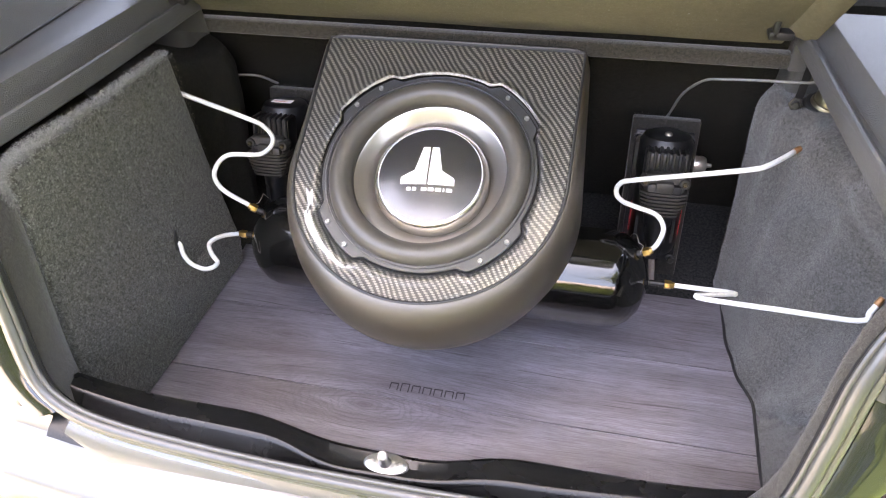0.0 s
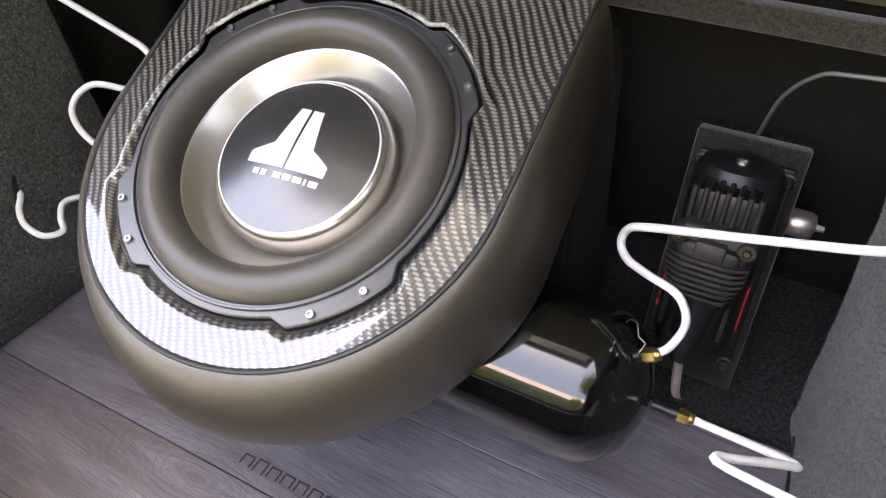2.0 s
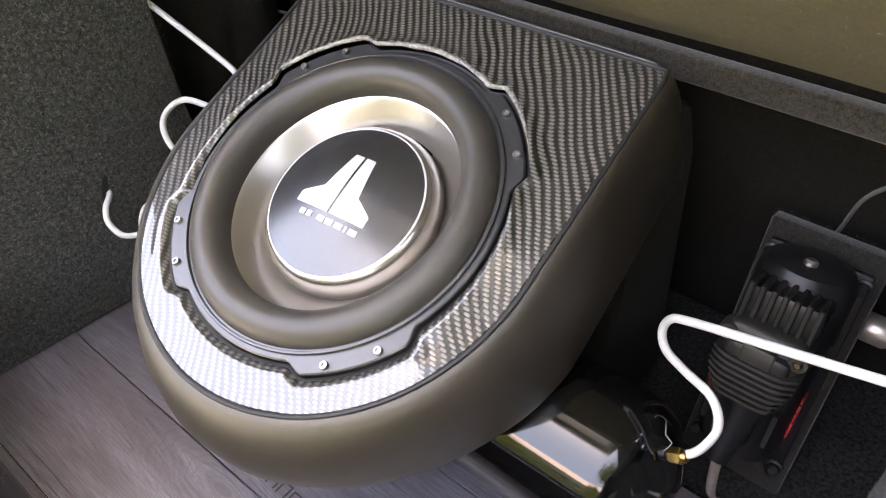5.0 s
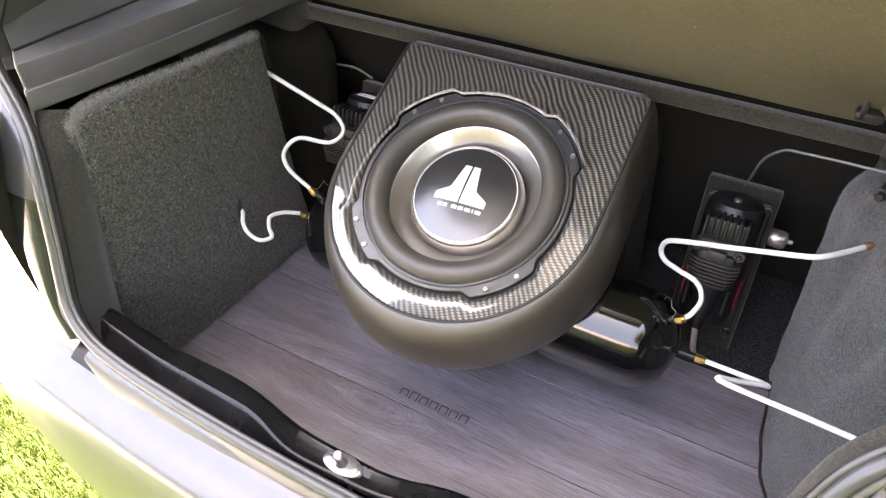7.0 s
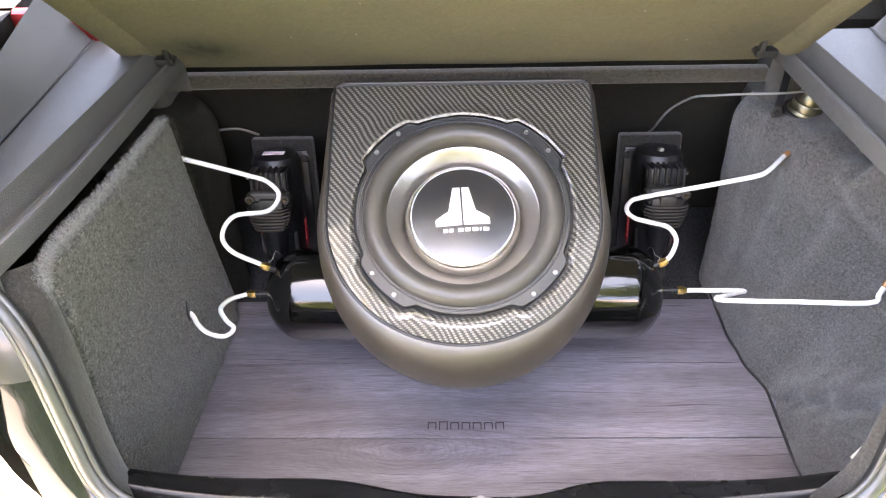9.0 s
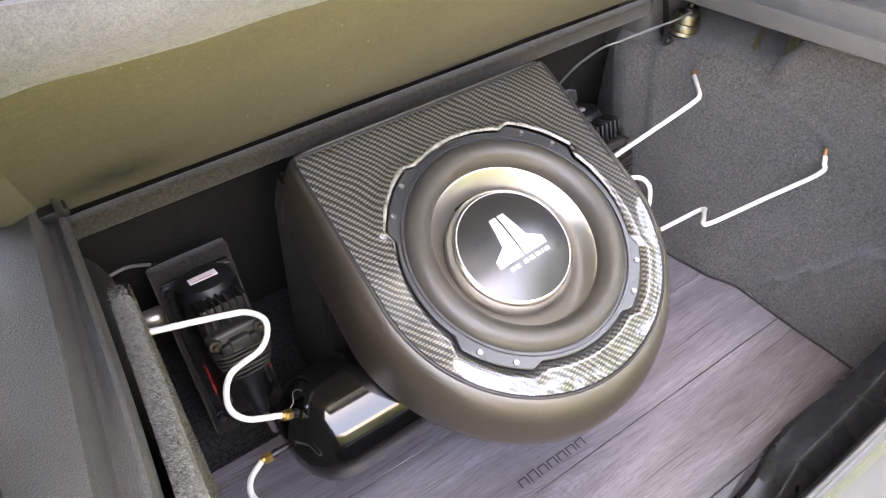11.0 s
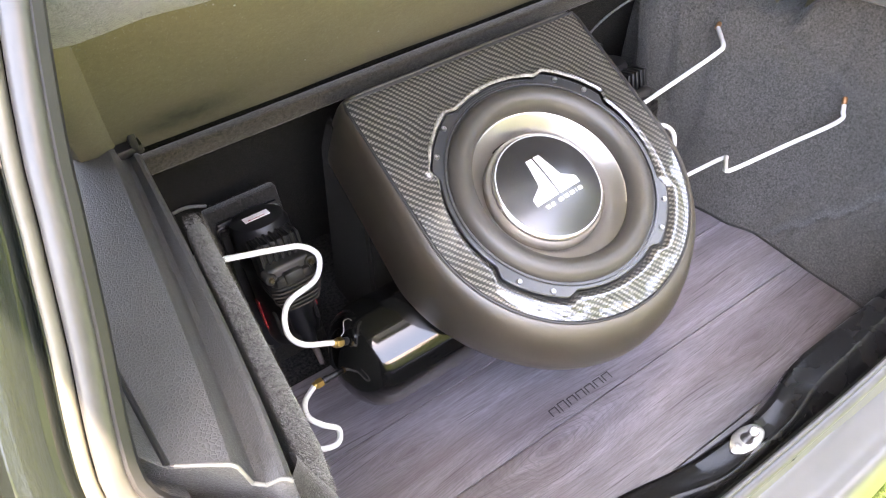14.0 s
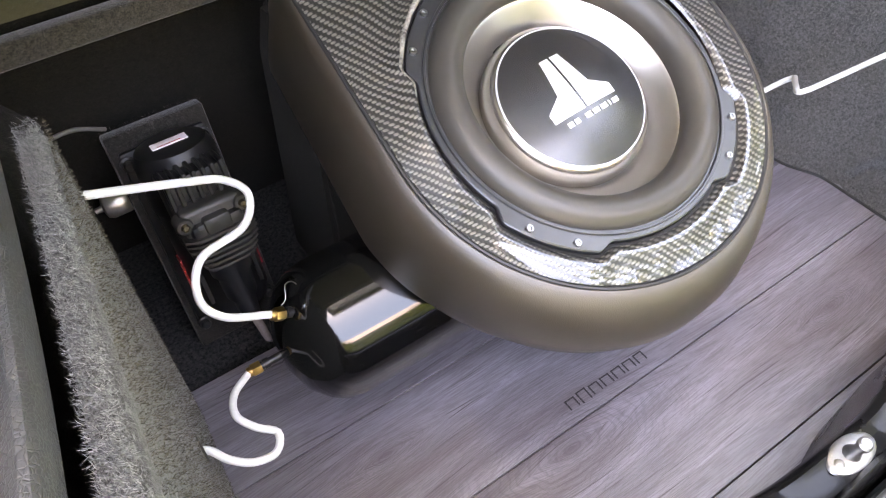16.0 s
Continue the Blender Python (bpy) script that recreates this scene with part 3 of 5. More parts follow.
def ledge(sx, shift, near, name, label):
    """Grained ledge with a step along its inner edge, cut off at the tailgate."""
    rows = []
    for i in range(49):
        k = i / 48
        row = []
        for x, z in ledge_row(k):
            start = 0.097 + (min(x, 0.556) - 0.472) * 0.66 - near
            row.append((sx * (x + shift), start + (0.585 - start) * k, z))
        rows.append(row)
    edge = [(x, y - 0.0018, z - 0.0012) for x, y, z in rows[0]]
    drop = [(x, y - 0.012, min(z, 0.452)) for x, y, z in rows[0]]
    far = [(x, y + 0.003, z - 0.004) for x, y, z in rows[-1]]
    low = [(x, y + 0.004, min(z, 0.40)) for x, y, z in rows[-1]]
    ob = setting(name, rows_mesh([drop, edge, *rows, far, low]), M_TRIM, label, "trim")
    cut = [Vector(p) + Vector((0, -0.0008, 0.0002)) for p in rows[0][4:14] if p != rows[0][9]]
    cut = [a.lerp(b, f) for a, b in zip(cut, cut[1:]) for f in (0.0, 0.1, 0.5, 0.9)] + [cut[-1]]
    # A thin bead, paler than the ledge, follows its cut end.
    part("worn_edge", tube(cut, 0.0015, 8, 0.002), M_PALE_EDGE, ob, "pale edge along the cut end")
    seam = [(x, y, z + 0.0006) for x, y, z in (r[3] for r in rows[::6])]
    part("seam", tube(seam, 0.0024, 8, 0.02), M_PIPING, ob, "dark groove along the outer side")
    return ob


ledge(-1, 0.0, 0.0, "trim_left", "dark grey grained vinyl ledge beside the boot")
ledge(1, 0.044, 0.020, "trim_right", "dark grey grained vinyl ledge beside the boot")
for sx, name in ((-1, "cabin_trim_left"), (1, "cabin_trim_right")):
    setting(name, new_block(sx * 0.62 - 0.14, sx * 0.62 + 0.14, 0.60, 0.86, 0.30, 0.455, 0.02, 3), M_TRIM, "dark blue-grey trim at the side of the rear seat", "trim")

# ---- rubber seal, sill and bodywork ----
SEAL = [(-0.40, 0.43, 1.12), (-0.45, 0.33, 0.93), (-0.511, 0.235, 0.755), (-0.528, 0.204, 0.695), (-0.543, 0.176, 0.640), (-0.560, 0.145, 0.583), (-0.565, 0.126, 0.555), (-0.557, 0.114, 0.535), (-0.539, 0.105, 0.520),
        (-0.508, 0.092, 0.499), (-0.478, 0.077, 0.475), (-0.457, 0.060, 0.448), (-0.442, 0.040, 0.405), (-0.432, 0.018, 0.340), (-0.413, -0.012, 0.266), (-0.372, -0.028, 0.234), (-0.30, -0.036, 0.217), (-0.15, -0.041, 0.207)]
loop = SEAL + [(0.018, -0.042, 0.203)] + [(0.036 - x, y, z) for x, y, z in reversed(SEAL)]
seal = thing("rubber_seal", "grey rubber weatherstrip running round the boot opening", "weatherstrip")
part("bulb", tube(loop, 0.0078, 14, 0.012), M_SEAL, seal)
def beside(points, out_by, back_by):
    path = smooth_path(points, 0.02)
    got = []
    for i, p in enumerate(path):
        d = (path[min(i + 1, len(path) - 1)] - path[max(i - 1, 0)]).normalized()
        back = Vector((0, -1, 0.35)).normalized()
        got.append(p + d.cross(back).normalized() * out_by + back * back_by)
    return got


# Added bead: the lawn's reflection along the seal is put into its colour.
part("outer_bead", tube(beside(loop, 0.0125, -0.004), 0.0046, 10, 0.02), M_LAWN_GLINT, seal, "bead added beside the bulb, its yellow standing for reflected lawn")
part("inner_lip", tube(beside(loop, -0.0095, -0.002), 0.0034, 10, 0.02), M_SEAL, seal, "thin glossy inner lip beside the bulb")
part("joint", tube([(0.034, -0.0415, 0.1995), (0.037, -0.0415, 0.1995)], 0.0092, 14, 0.002), M_PIPING, seal, "black joint of the bulb")
part("carrier", tube([(0.018 + (x - 0.018) * 0.985, y + 0.004, z - 0.012 + 0.010 * min(max((z - 0.45) / 0.06, 0), 1)) for x, y, z in loop], 0.0075, 8, 0.012), M_PIPING, seal, "black carrier lip")


# plain trim between the seal and the side linings
def along(path, f):
    """The point at the share f of a list of points."""
    k = f * (len(path) - 1)
    i = min(int(k), len(path) - 2)
    return path[i].lerp(path[i + 1], k - i)


for sx, name in ((-1, "corner_trim_left"), (1, "corner_trim_right")):
    inner = smooth_path([(-0.462, 0.140, 0.474), (-0.4575, 0.118, 0.370), (-0.4605, 0.082, 0.190), (-0.445, 0.060, 0.10), (-0.44, 0.055, 0.0)], 0.01)
    outer = smooth_path([(-0.500, 0.093, 0.488), (-0.472, 0.078, 0.466), (-0.452, 0.060, 0.440), (-0.438, 0.040, 0.398), (-0.428, 0.019, 0.336), (-0.408, -0.008, 0.264), (-0.372, -0.020, 0.19)], 0.01)
    if sx > 0:
        outer = [Vector((p.x - 0.036, p.y, p.z)) for p in outer]
        inner = [Vector((p.x + 0.010, p.y + 0.026, p.z + 0.001)) for p in outer]
    rows = []
    for i in range(25):
        a, b = along(inner, i / 24), along(outer, i / 24)
        row = []
        for j in range(9):
            p = a.lerp(b, j / 8)
            p.y += 0.006 * math.sin(math.pi * j / 8)
            p.x += (0.018 if sx < 0 else 0.004) * math.sin(math.pi * j / 8)
            row.append((-sx * p.x, p.y, p.z))
        rows.append(row)
    setting(name, rows_mesh(rows), M_EDGE, "brown-grey carpeted strip inside the boot seal", "trim")

def eased(table, x, reach=0.03):
    """lerp_table with its corners rounded off."""
    return sum(lerp_table(table, x + reach * (k / 4 - 1)) for k in range(9)) / 9


# sill trim with a dip for the striker
rows = []
for i in range(181):
    x = -0.412 + 0.860 * i / 180
    m = x - 0.018
    y_in = eased(((-0.20, 0.043), (-0.05, 0.020), (0.05, 0.018), (0.15, 0.040)), m)
    y_r = eased(((-0.42, 0.013), (-0.28, 0.007), (-0.15, 0.004), (-0.06, -0.021), (0.05, -0.019), (0.14, -0.001), (0.40, 0.012)), m)
    lift = eased(((-0.46, 0.03), (-0.36, 0.006), (-0.30, 0.0), (0.30, 0.0), (0.36, 0.006), (0.46, 0.03)), m)
    dip = eased(((-0.10, 0.0), (-0.05, 0.006), (0.05, 0.006), (0.10, 0.0)), m)
    prof = [(y_in + 0.008, -0.01), (y_in + 0.006, 0.10), (y_in, 0.176), (y_in - 0.003, 0.184), (y_in - 0.009, 0.188), ((y_in + y_r) / 2, 0.190 - dip), (y_r + 0.006, 0.194 - dip),
            (y_r + 0.002, 0.1962), (y_r - 0.001, 0.1955), (y_r - 0.0045, 0.1920), (min(y_r * 0.5 - 0.016, y_r - 0.007), 0.1820), (min(-0.029, y_r - 0.010), 0.1730), (-0.036, 0.171), (-0.045, 0.165)]
    rows.append([(x, y, z + lift) for y, z in prof])
setting("sill_trim", rows_mesh(rows), M_PLASTIC, "black plastic sill trim with a scooped middle", "trim")

# striker on the sill
striker = thing("lock_striker", "zinc plated lock striker bolted to the black sill", "striker", at=pose(0.020, 0.0, 0.1855) @ Matrix.Diagonal((0.74, 0.74, 0.95, 1)))
plate = lathe([(0.001, 0.004), (0.030, 0.004), (0.036, 0.0025), (0.038, 0.0)], 32, m=Matrix.Diagonal((1.0, 0.52, 1, 1)))
part("plate", plate, M_ZINC, striker)
part("post", lathe([(0.011, 0.003), (0.009, 0.008), (0.0065, 0.011), (0.006, 0.021), (0.0085, 0.023), (0.0085, 0.027), (0.006, 0.029), (0.0005, 0.029)], 24), M_ZINC, striker, "upright striker post", at=pose(-0.002, 0.0, 0, 8, 0, 0))
for x in (-0.024, 0.024):
    part("bolt", lathe([(0.0062, 0.003), (0.0060, 0.0046), (0.0040, 0.0054), (0.0005, 0.0054)], 12), M_ZINC, striker, at=pose(x, 0, 0))

# painted bodywork outside the seal, one skin from jamb to jamb
def skin(points, offsets, name, mat, label, category="car body", wide=0.0):
    path = smooth_path(points, 0.02)
    rows = []
    for i, p in enumerate(path):
        d = (path[min(i + 1, len(path) - 1)] - path[max(i - 1, 0)]).normalized()
        back = Vector((0, -1, 0.35)).normalized()
        out = d.cross(back).normalized()
        f = 1 - wide * min(max((abs(p.x - 0.018) - 0.33) / 0.08, 0.0), 1.0)
        rows.append([p + out * (a if a < 0.03 else 0.03 + (a - 0.03) * f) + back * b for a, b in offsets])
    return setting(name, rows_mesh(rows), mat, label, category)


PILLAR = [(0.0, -0.014), (0.010, -0.012), (0.018, -0.012), (0.024, -0.006), (0.032, -0.004), (0.046, -0.005), (0.052, -0.010), (0.058, -0.016), (0.064, -0.004), (0.070, -0.003), (0.078, -0.018), (0.092, -0.022), (0.098, -0.010), (0.108, -0.012), (0.118, -0.030), (0.128, -0.026), (0.150, -0.045), (0.180, -0.06), (0.22, -0.16)]
SHELL = [(0.0, -0.014), (0.009, -0.012), (0.016, -0.013), (0.022, -0.010), (0.028, -0.005), (0.036, -0.001), (0.060, 0.001)]
skin(loop[:9], PILLAR, "body_pillar_left", M_JAMB, "glossy dark olive-grey pillar beside the boot opening")
skin(loop[-9:], PILLAR, "body_pillar_right", M_JAMB, "glossy dark olive-grey pillar beside the boot opening")
RIM = [(-0.70, 0.150, 0.550), (-0.69, 0.132, 0.520), (-0.66, 0.112, 0.490), (-0.63, 0.092, 0.460), (-0.60, 0.072, 0.430), (-0.56, 0.045, 0.390), (-0.515, 0.015, 0.325), (-0.463, -0.018, 0.253), (-0.430, -0.036, 0.212)]


def corner_skin(name, side, first, last, mat, label):
    """Painted jamb between the seal and the rear lamp, from one share of its length to another."""
    inner, outer = smooth_path(SEAL[7:16], 0.01), smooth_path(RIM, 0.01)
    back = Vector((0, -1, 0.35)).normalized()
    rows = []
    for i in range(41):
        k = first + (last - first) * i / 40
        a, b = along(inner, k), along(outer, k)
        d = b - a
        far = [(0.0, -0.014), (0.06, -0.012), (0.14, -0.012), (0.22, -0.004), (0.34, 0.001), (0.55, 0.004), (0.75, 0.004), (0.90, 0.002), (0.97, -0.001), (1.0, -0.006)]
        row = [a + d * f + back * w for f, w in far]
        row += [b + d.normalized() * 0.003 - back * 0.016, b + d.normalized() * 0.002 - back * 0.06]
        rows.append([(p.x if side < 0 else 0.036 - p.x, p.y, p.z) for p in row])
    setting(name, rows_mesh(rows), mat, label, "car body")


# The jamb is grey along its upper half, black-green along its lower.
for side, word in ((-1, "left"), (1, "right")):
    corner_skin("body_corner_" + word, side, 0.0, 0.50, M_CORNER, "grey upper stretch of the jamb below the pillar")
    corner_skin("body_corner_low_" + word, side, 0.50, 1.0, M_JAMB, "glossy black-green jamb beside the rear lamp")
low_loop = loop[14:-14]
skin(low_loop[1:-1], SHELL[:5], "body_gutter", M_PAINT, "dark painted gutter outside the seal")
skin(low_loop[1:-1], SHELL[4:], "body_shell", M_BUMPER, "grey metallic bodywork below the boot opening", wide=0.9)
for sx, side in ((-1, "left"), (1, "right")):
    pts = [(sx * -x + (0.036 if sx > 0 else 0), y, z) for x, y, z in SEAL[:9]]
    if sx > 0:
        pts = pts[::-1]
    skin(pts, [(-0.004, -0.006), (-0.010, -0.012), (-0.008, -0.03), (0.006, -0.08), (0.028, -0.17)], "pillar_trim_" + side, M_TRIM, "dark trim on the inside of the rear pillar", "trim")
    quarter = bmesh.new()
    block(quarter, sx * 0.70 - 0.015, sx * 0.70 + 0.015, 0.20, 2.4, -0.25, 0.50, 0.01)
    setting("quarter_panel_" + side, quarter, M_PAINT, "glossy olive-grey quarter panel of the car", "car body")

rows = []
for i in range(81):
    x = -0.75 + 1.536 * i / 80
    fwd = 0.115 * (x * x) + 3.5 * max(0.0, abs(x - 0.018) - 0.61) ** 2
    prof = [(-0.040, 0.196), (-0.046, 0.180), (-0.052, 0.172), (-0.062, 0.170), (-0.070, 0.163), (-0.088, 0.160), (-0.100, 0.157), (-0.109, 0.151), (-0.116, 0.138), (-0.125, 0.08), (-0.130, 0.0), (-0.125, -0.12), (-0.12, -0.22), (-0.06, -0.24)]
    rows.append([(x, y + fwd, z) for y, z in prof])
setting("bumper", rows_mesh(rows), M_BUMPER, "grey rear bumper below the boot opening", "bumper")


def offset_rows(points, offsets):
    path = smooth_path(points, 0.02)
    rows = []
    for i, p in enumerate(path):
        d = (path[min(i + 1, len(path) - 1)] - path[max(i - 1, 0)]).normalized()
        back = Vector((0, -1, 0.35)).normalized()
        out = d.cross(back).normalized()
        rows.append([p + out * a + back * b for a, b in offsets])
    return rows


for sx in (-1, 1):
    lamp = thing("tail_lamp", "red tail lamp set into the rear corner of the car", "tail lamp", "tail lamps")
    edge = [Vector(p) for p in ((-0.535, 0.028, 0.352), (-0.515, 0.015, 0.325), (-0.463, -0.018, 0.253))]
    wide_edge = edge + [Vector((-0.440, -0.030, 0.212))]
    if sx > 0:
        wide_edge = [Vector((0.036 - p.x, p.y, p.z)) for p in wide_edge][::-1]
        edge = [Vector((0.036 - p.x, p.y, p.z)) for p in edge][::-1]
    part("lens", rows_mesh(offset_rows(edge, [(0.004, -0.045), (0.004, -0.016), (0.006, -0.012), (0.011, -0.016), (0.015, -0.028), (0.016, -0.045)]), close_row=True, cap=True), M_LAMP, lamp)
    part("pale_lens", rows_mesh(offset_rows(wide_edge, [(0.017, -0.050), (0.018, -0.030), (0.022, -0.026), (0.060, -0.034), (0.120, -0.060), (0.170, -0.12), (0.018, -0.12)]), close_row=True, cap=True), M_PALE, lamp, "cream white lens of the lamp")
    low = [Vector(p) for p in ((-0.424, 0.002, 0.300), (-0.413, -0.012, 0.266), (-0.392, -0.022, 0.246))]
    if sx > 0:
        low = [Vector((0.036 - p.x, p.y, p.z)) for p in low][::-1]
    rows = offset_rows(low, [(0.020, -0.030), (0.021, -0.004), (0.026, 0.001), (0.046, 0.001), (0.052, -0.004), (0.053, -0.030)])
    tagged(part("corner_cap", rows_mesh(rows, close_row=True, cap=True), M_PIPING), "black rubber cap at the corner of the bumper", "rubber cap", "rubber caps")
    stop = lathe([(0.013, -0.010), (0.013, 0.000), (0.0115, 0.0015), (0.0095, 0.001), (0.009, 0.004), (0.007, 0.008), (0.004, 0.010), (0.0005, 0.0105)], 24)
    tagged(part("rubber_stop", stop, M_TANK, None, "", at=pose(-0.591 if sx < 0 else 0.627, 0.124, 0.532, 62, 0, 0)), "round black rubber buffer on the painted jamb", "rubber stop", "rubber stops")

# ---- parcel shelf, tilted up ----
S_HINGE = Vector((0.0, 0.60, 0.435))
S_UP = Vector((0.0, -0.635, 0.773))
S_OUT = Vector((0.0, -0.773, -0.635))
shelf = thing("parcel_shelf", "olive felt covered parcel shelf tilted up on its strings", "parcel shelf")


def shelf_point(x, s, o):
    p = S_HINGE + S_UP * s + S_OUT * o
    return (x, p.y, p.z)


def shelf_half(s):
    return 0.455 + 0.07 * s


rows = []
prof = [(0.0, -0.014), (0.0, 0.0), (0.03, 0.002), (0.10, 0.004), (0.20, 0.004), (0.30, 0.003), (0.345, 0.003), (0.352, 0.002), (0.352, -0.016)]
rim_prof = [(0.340, 0.002), (0.350, 0.006), (0.366, 0.013), (0.385, 0.019), (0.405, 0.020), (0.422, 0.015), (0.434, 0.004), (0.436, -0.006), (0.426, -0.014), (0.340, -0.018)]
rim_rows = []
for s, o in rim_prof:
    h = shelf_half(s) + 0.02
    rim_rows.append([shelf_point(-h + 2 * h * i / 60, s + 0.003 * noise.noise(Vector((i * 0.4, s * 9, 1))), o + 0.003 * noise.noise(Vector((i * 0.3, s * 12, 5)))) for i in range(61)])
# The rim's paler colour carries the skylight that falls on it.
part("rear_rim", rows_mesh(rim_rows, close_col=True), M_SHELF_RIM, shelf, "fluffy rear rim, its pale grey standing for skylight")
for s, o in prof + [(0.2, -0.016), (0.0, -0.014)]:
    h = shelf_half(s)
    row = []
    for i in range(49):
        x = -h + 2 * h * i / 48
        row.append(shelf_point(x, s, o + 0.0015 * noise.noise(Vector((x * 6, s * 6, 0)))))
    rows.append(row)
part("panel", rows_mesh(rows), M_SHELF, shelf)
for sx in (-1, 1):
    rows = []
    for i in range(21):
        sl = 0.06 + 0.34 * i / 20
        h = shelf_half(sl)
        rows.append([shelf_point(sx * (h + a), sl, o) for a, o in ((-0.012, 0.0), (-0.004, 0.012), (0.010, 0.018), (0.026, 0.016), (0.034, 0.004), (0.030, -0.016), (0.0, -0.016))])
    part("side_rim", rows_mesh(rows, close_row=True, cap=True), M_SHELF, shelf, "rolled felt side rim")
lip = new_block(-0.462, 0.472, 0.590, 0.608, 0.400, 0.424, 0.004, 3)
part("front_lip", lip, M_LIP, shelf, "dark frayed lower lip")
for sx in (-1, 1):
    clip = bmesh.new()
    block(clip, sx * 0.440 - 0.016, sx * 0.440 + 0.016, 0.545, 0.575, 0.468, 0.480, 0.003)
    block(clip, sx * 0.432 - 0.004, sx * 0.432 + 0.004, 0.545, 0.562, 0.470, 0.500, 0.002)
    part("pivot_clip", clip, M_ALU, shelf, "metal pivot clip")

# ---- subwoofer enclosure ----
FACE = Matrix(((1, 0, 0, 0), (0, 0.913, -0.408, 0.35), (0, 0.408, 0.913, 0.351), (0, 0, 0, 1)))
TABS = [radians(a) for a in (45, 135, 225, 315)]


def d_outline(a, half, top, low):
    """Distance from the centre to the D-shaped outline at the angle a."""
    c, s = math.cos(a), math.sin(a)
    if s <= 0:
        return 1.0 / math.sqrt((c / half) ** 2 + (s / low) ** 2)
    t = 1e9
    if abs(c) > 1e-6:
        t = half / abs(c)
    return min(t, top / s)


def d_ring(half, top, low, w, n=192, corner=0.02):
    """One ring of the D-shaped body, its upper corners rounded."""
    pts = []
    for i in range(n):
        a = 2 * math.pi * (i + 0.5) / n
        r = d_outline(a, half, top, low)
        x, y = r * math.cos(a), r * math.sin(a)
        cx, cy = half - corner, top - corner
        if abs(x) > cx and y > cy:
            q = Vector((abs(x) - cx, y - cy))
            if q.length > corner:
                q = q.normalized() * corner
            x, y = math.copysign(cx + q.x, x), cy + q.y
        if y > 0:
            x *= 1 - 0.28 * (half - 0.19) * (y / 0.2) / 0.1
        pts.append((x, y, w))
    return pts


box = thing("speaker_enclosure", "D-shaped speaker box in taupe leatherette with a carbon fibre face", "speaker box", at=FACE)
rings = [(0.186, 0.205, 0.186, 0.000), (0.193, 0.210, 0.192, 0.003), (0.197, 0.213, 0.198, 0.001), (0.2025, 0.217, 0.208, -0.008), (0.207, 0.220, 0.219, -0.024),
         (0.2095, 0.222, 0.228, -0.045), (0.210, 0.222, 0.2315, -0.068), (0.210, 0.222, 0.228, -0.090), (0.210, 0.222, 0.215, -0.110), (0.209, 0.222, 0.195, -0.124), (0.207, 0.222, 0.165, -0.132), (0.19, 0.21, 0.12, -0.135)]
bm = rows_mesh([d_ring(*r) for r in rings], close_row=True)
part("body", bm, M_BODY, box)
ped = bmesh.new()
poly = [(0.495, 0.0), (0.640, 0.0), (0.610, 0.33), (0.580, 0.395), (0.53, 0.40), (0.43, 0.35), (0.43, 0.262), (0.495, 0.262)]
fa = ped.faces.new([ped.verts.new((-0.197, y, z)) for y, z in poly])
ext = bmesh.ops.extrude_face_region(ped, geom=[fa])
bmesh.ops.translate(ped, verts=[v for v in ext["geom"] if isinstance(v, bmesh.types.BMVert)], vec=(0.394, 0, 0))
bmesh.ops.bevel(ped, geom=list(ped.edges), offset=0.006, segments=2, affect="EDGES")
bmesh.ops.transform(ped, matrix=FACE.inverted(), verts=ped.verts)
# Black here puts the shade at the box's back into the material.
part("rear_housing", ped, M_CARPET_B, box)


def tab(a):
    """1 on the frame's four bolt tabs, 0 between them."""
    best = min(abs((a - t + math.pi) % (2 * math.pi) - math.pi) for t in TABS)
    k = (radians(21) - best) / radians(6)
    k = min(max(k, 0.0), 1.0)
    return k * k * (3 - 2 * k)


N = 360
rows = []
INNER = [(0.0, 0.0050, -0.0012), (0.0012, 0.0070, 0.0000), (0.0030, 0.0080, 0.0018), (0.0050, 0.0076, 0.0034), (0.0070, 0.0066, 0.0042), (0.0100, 0.0052, 0.0044), (0.0140, 0.0042, 0.0038)]
for d_in, w_top, w_low in INNER:
    row = []
    for i in range(N):
        a = 2 * math.pi * i / N
        up = min(max(math.sin(a) * 1.3 + 0.55, 0.0), 1.0)
        r = 0.1520 + 0.0100 * tab(a) + d_in
        row.append((r * math.cos(a), r * math.sin(a), w_low + (w_top - w_low) * up))
    rows.append(row)
for mixr, w in ((0.35, 0.0035), (0.75, 0.0034), (0.93, 0.0034), (0.985, 0.0022), (1.0, 0.0005)):
    row = []
    for i in range(N):
        a = 2 * math.pi * i / N
        r_in = 0.1520 + 0.0100 * tab(a) + 0.014
        r = r_in + (d_outline(a, 0.1885, 0.2055, 0.1885) - r_in) * mixr
        row.append((r * math.cos(a), r * math.sin(a), w))
    rows.append(row)
part("face_panel", rows_mesh(rows, close_row=True), M_WEAVE, box, "glossy carbon fibre face panel")
rows = []
for off, w in ((-0.0030, -0.005), (-0.0026, -0.0020), (-0.0012, -0.0014), (0.0004, -0.0008)):
    rows.append([((0.1520 + off + 0.0100 * tab(a)) * math.cos(a), (0.1520 + off + 0.0100 * tab(a)) * math.sin(a), w) for a in (2 * math.pi * i / N for i in range(N))])
part("cutout_edge", rows_mesh(rows, close_row=True), M_PIPING, box, "black inner edge of the cutout")
rows = []
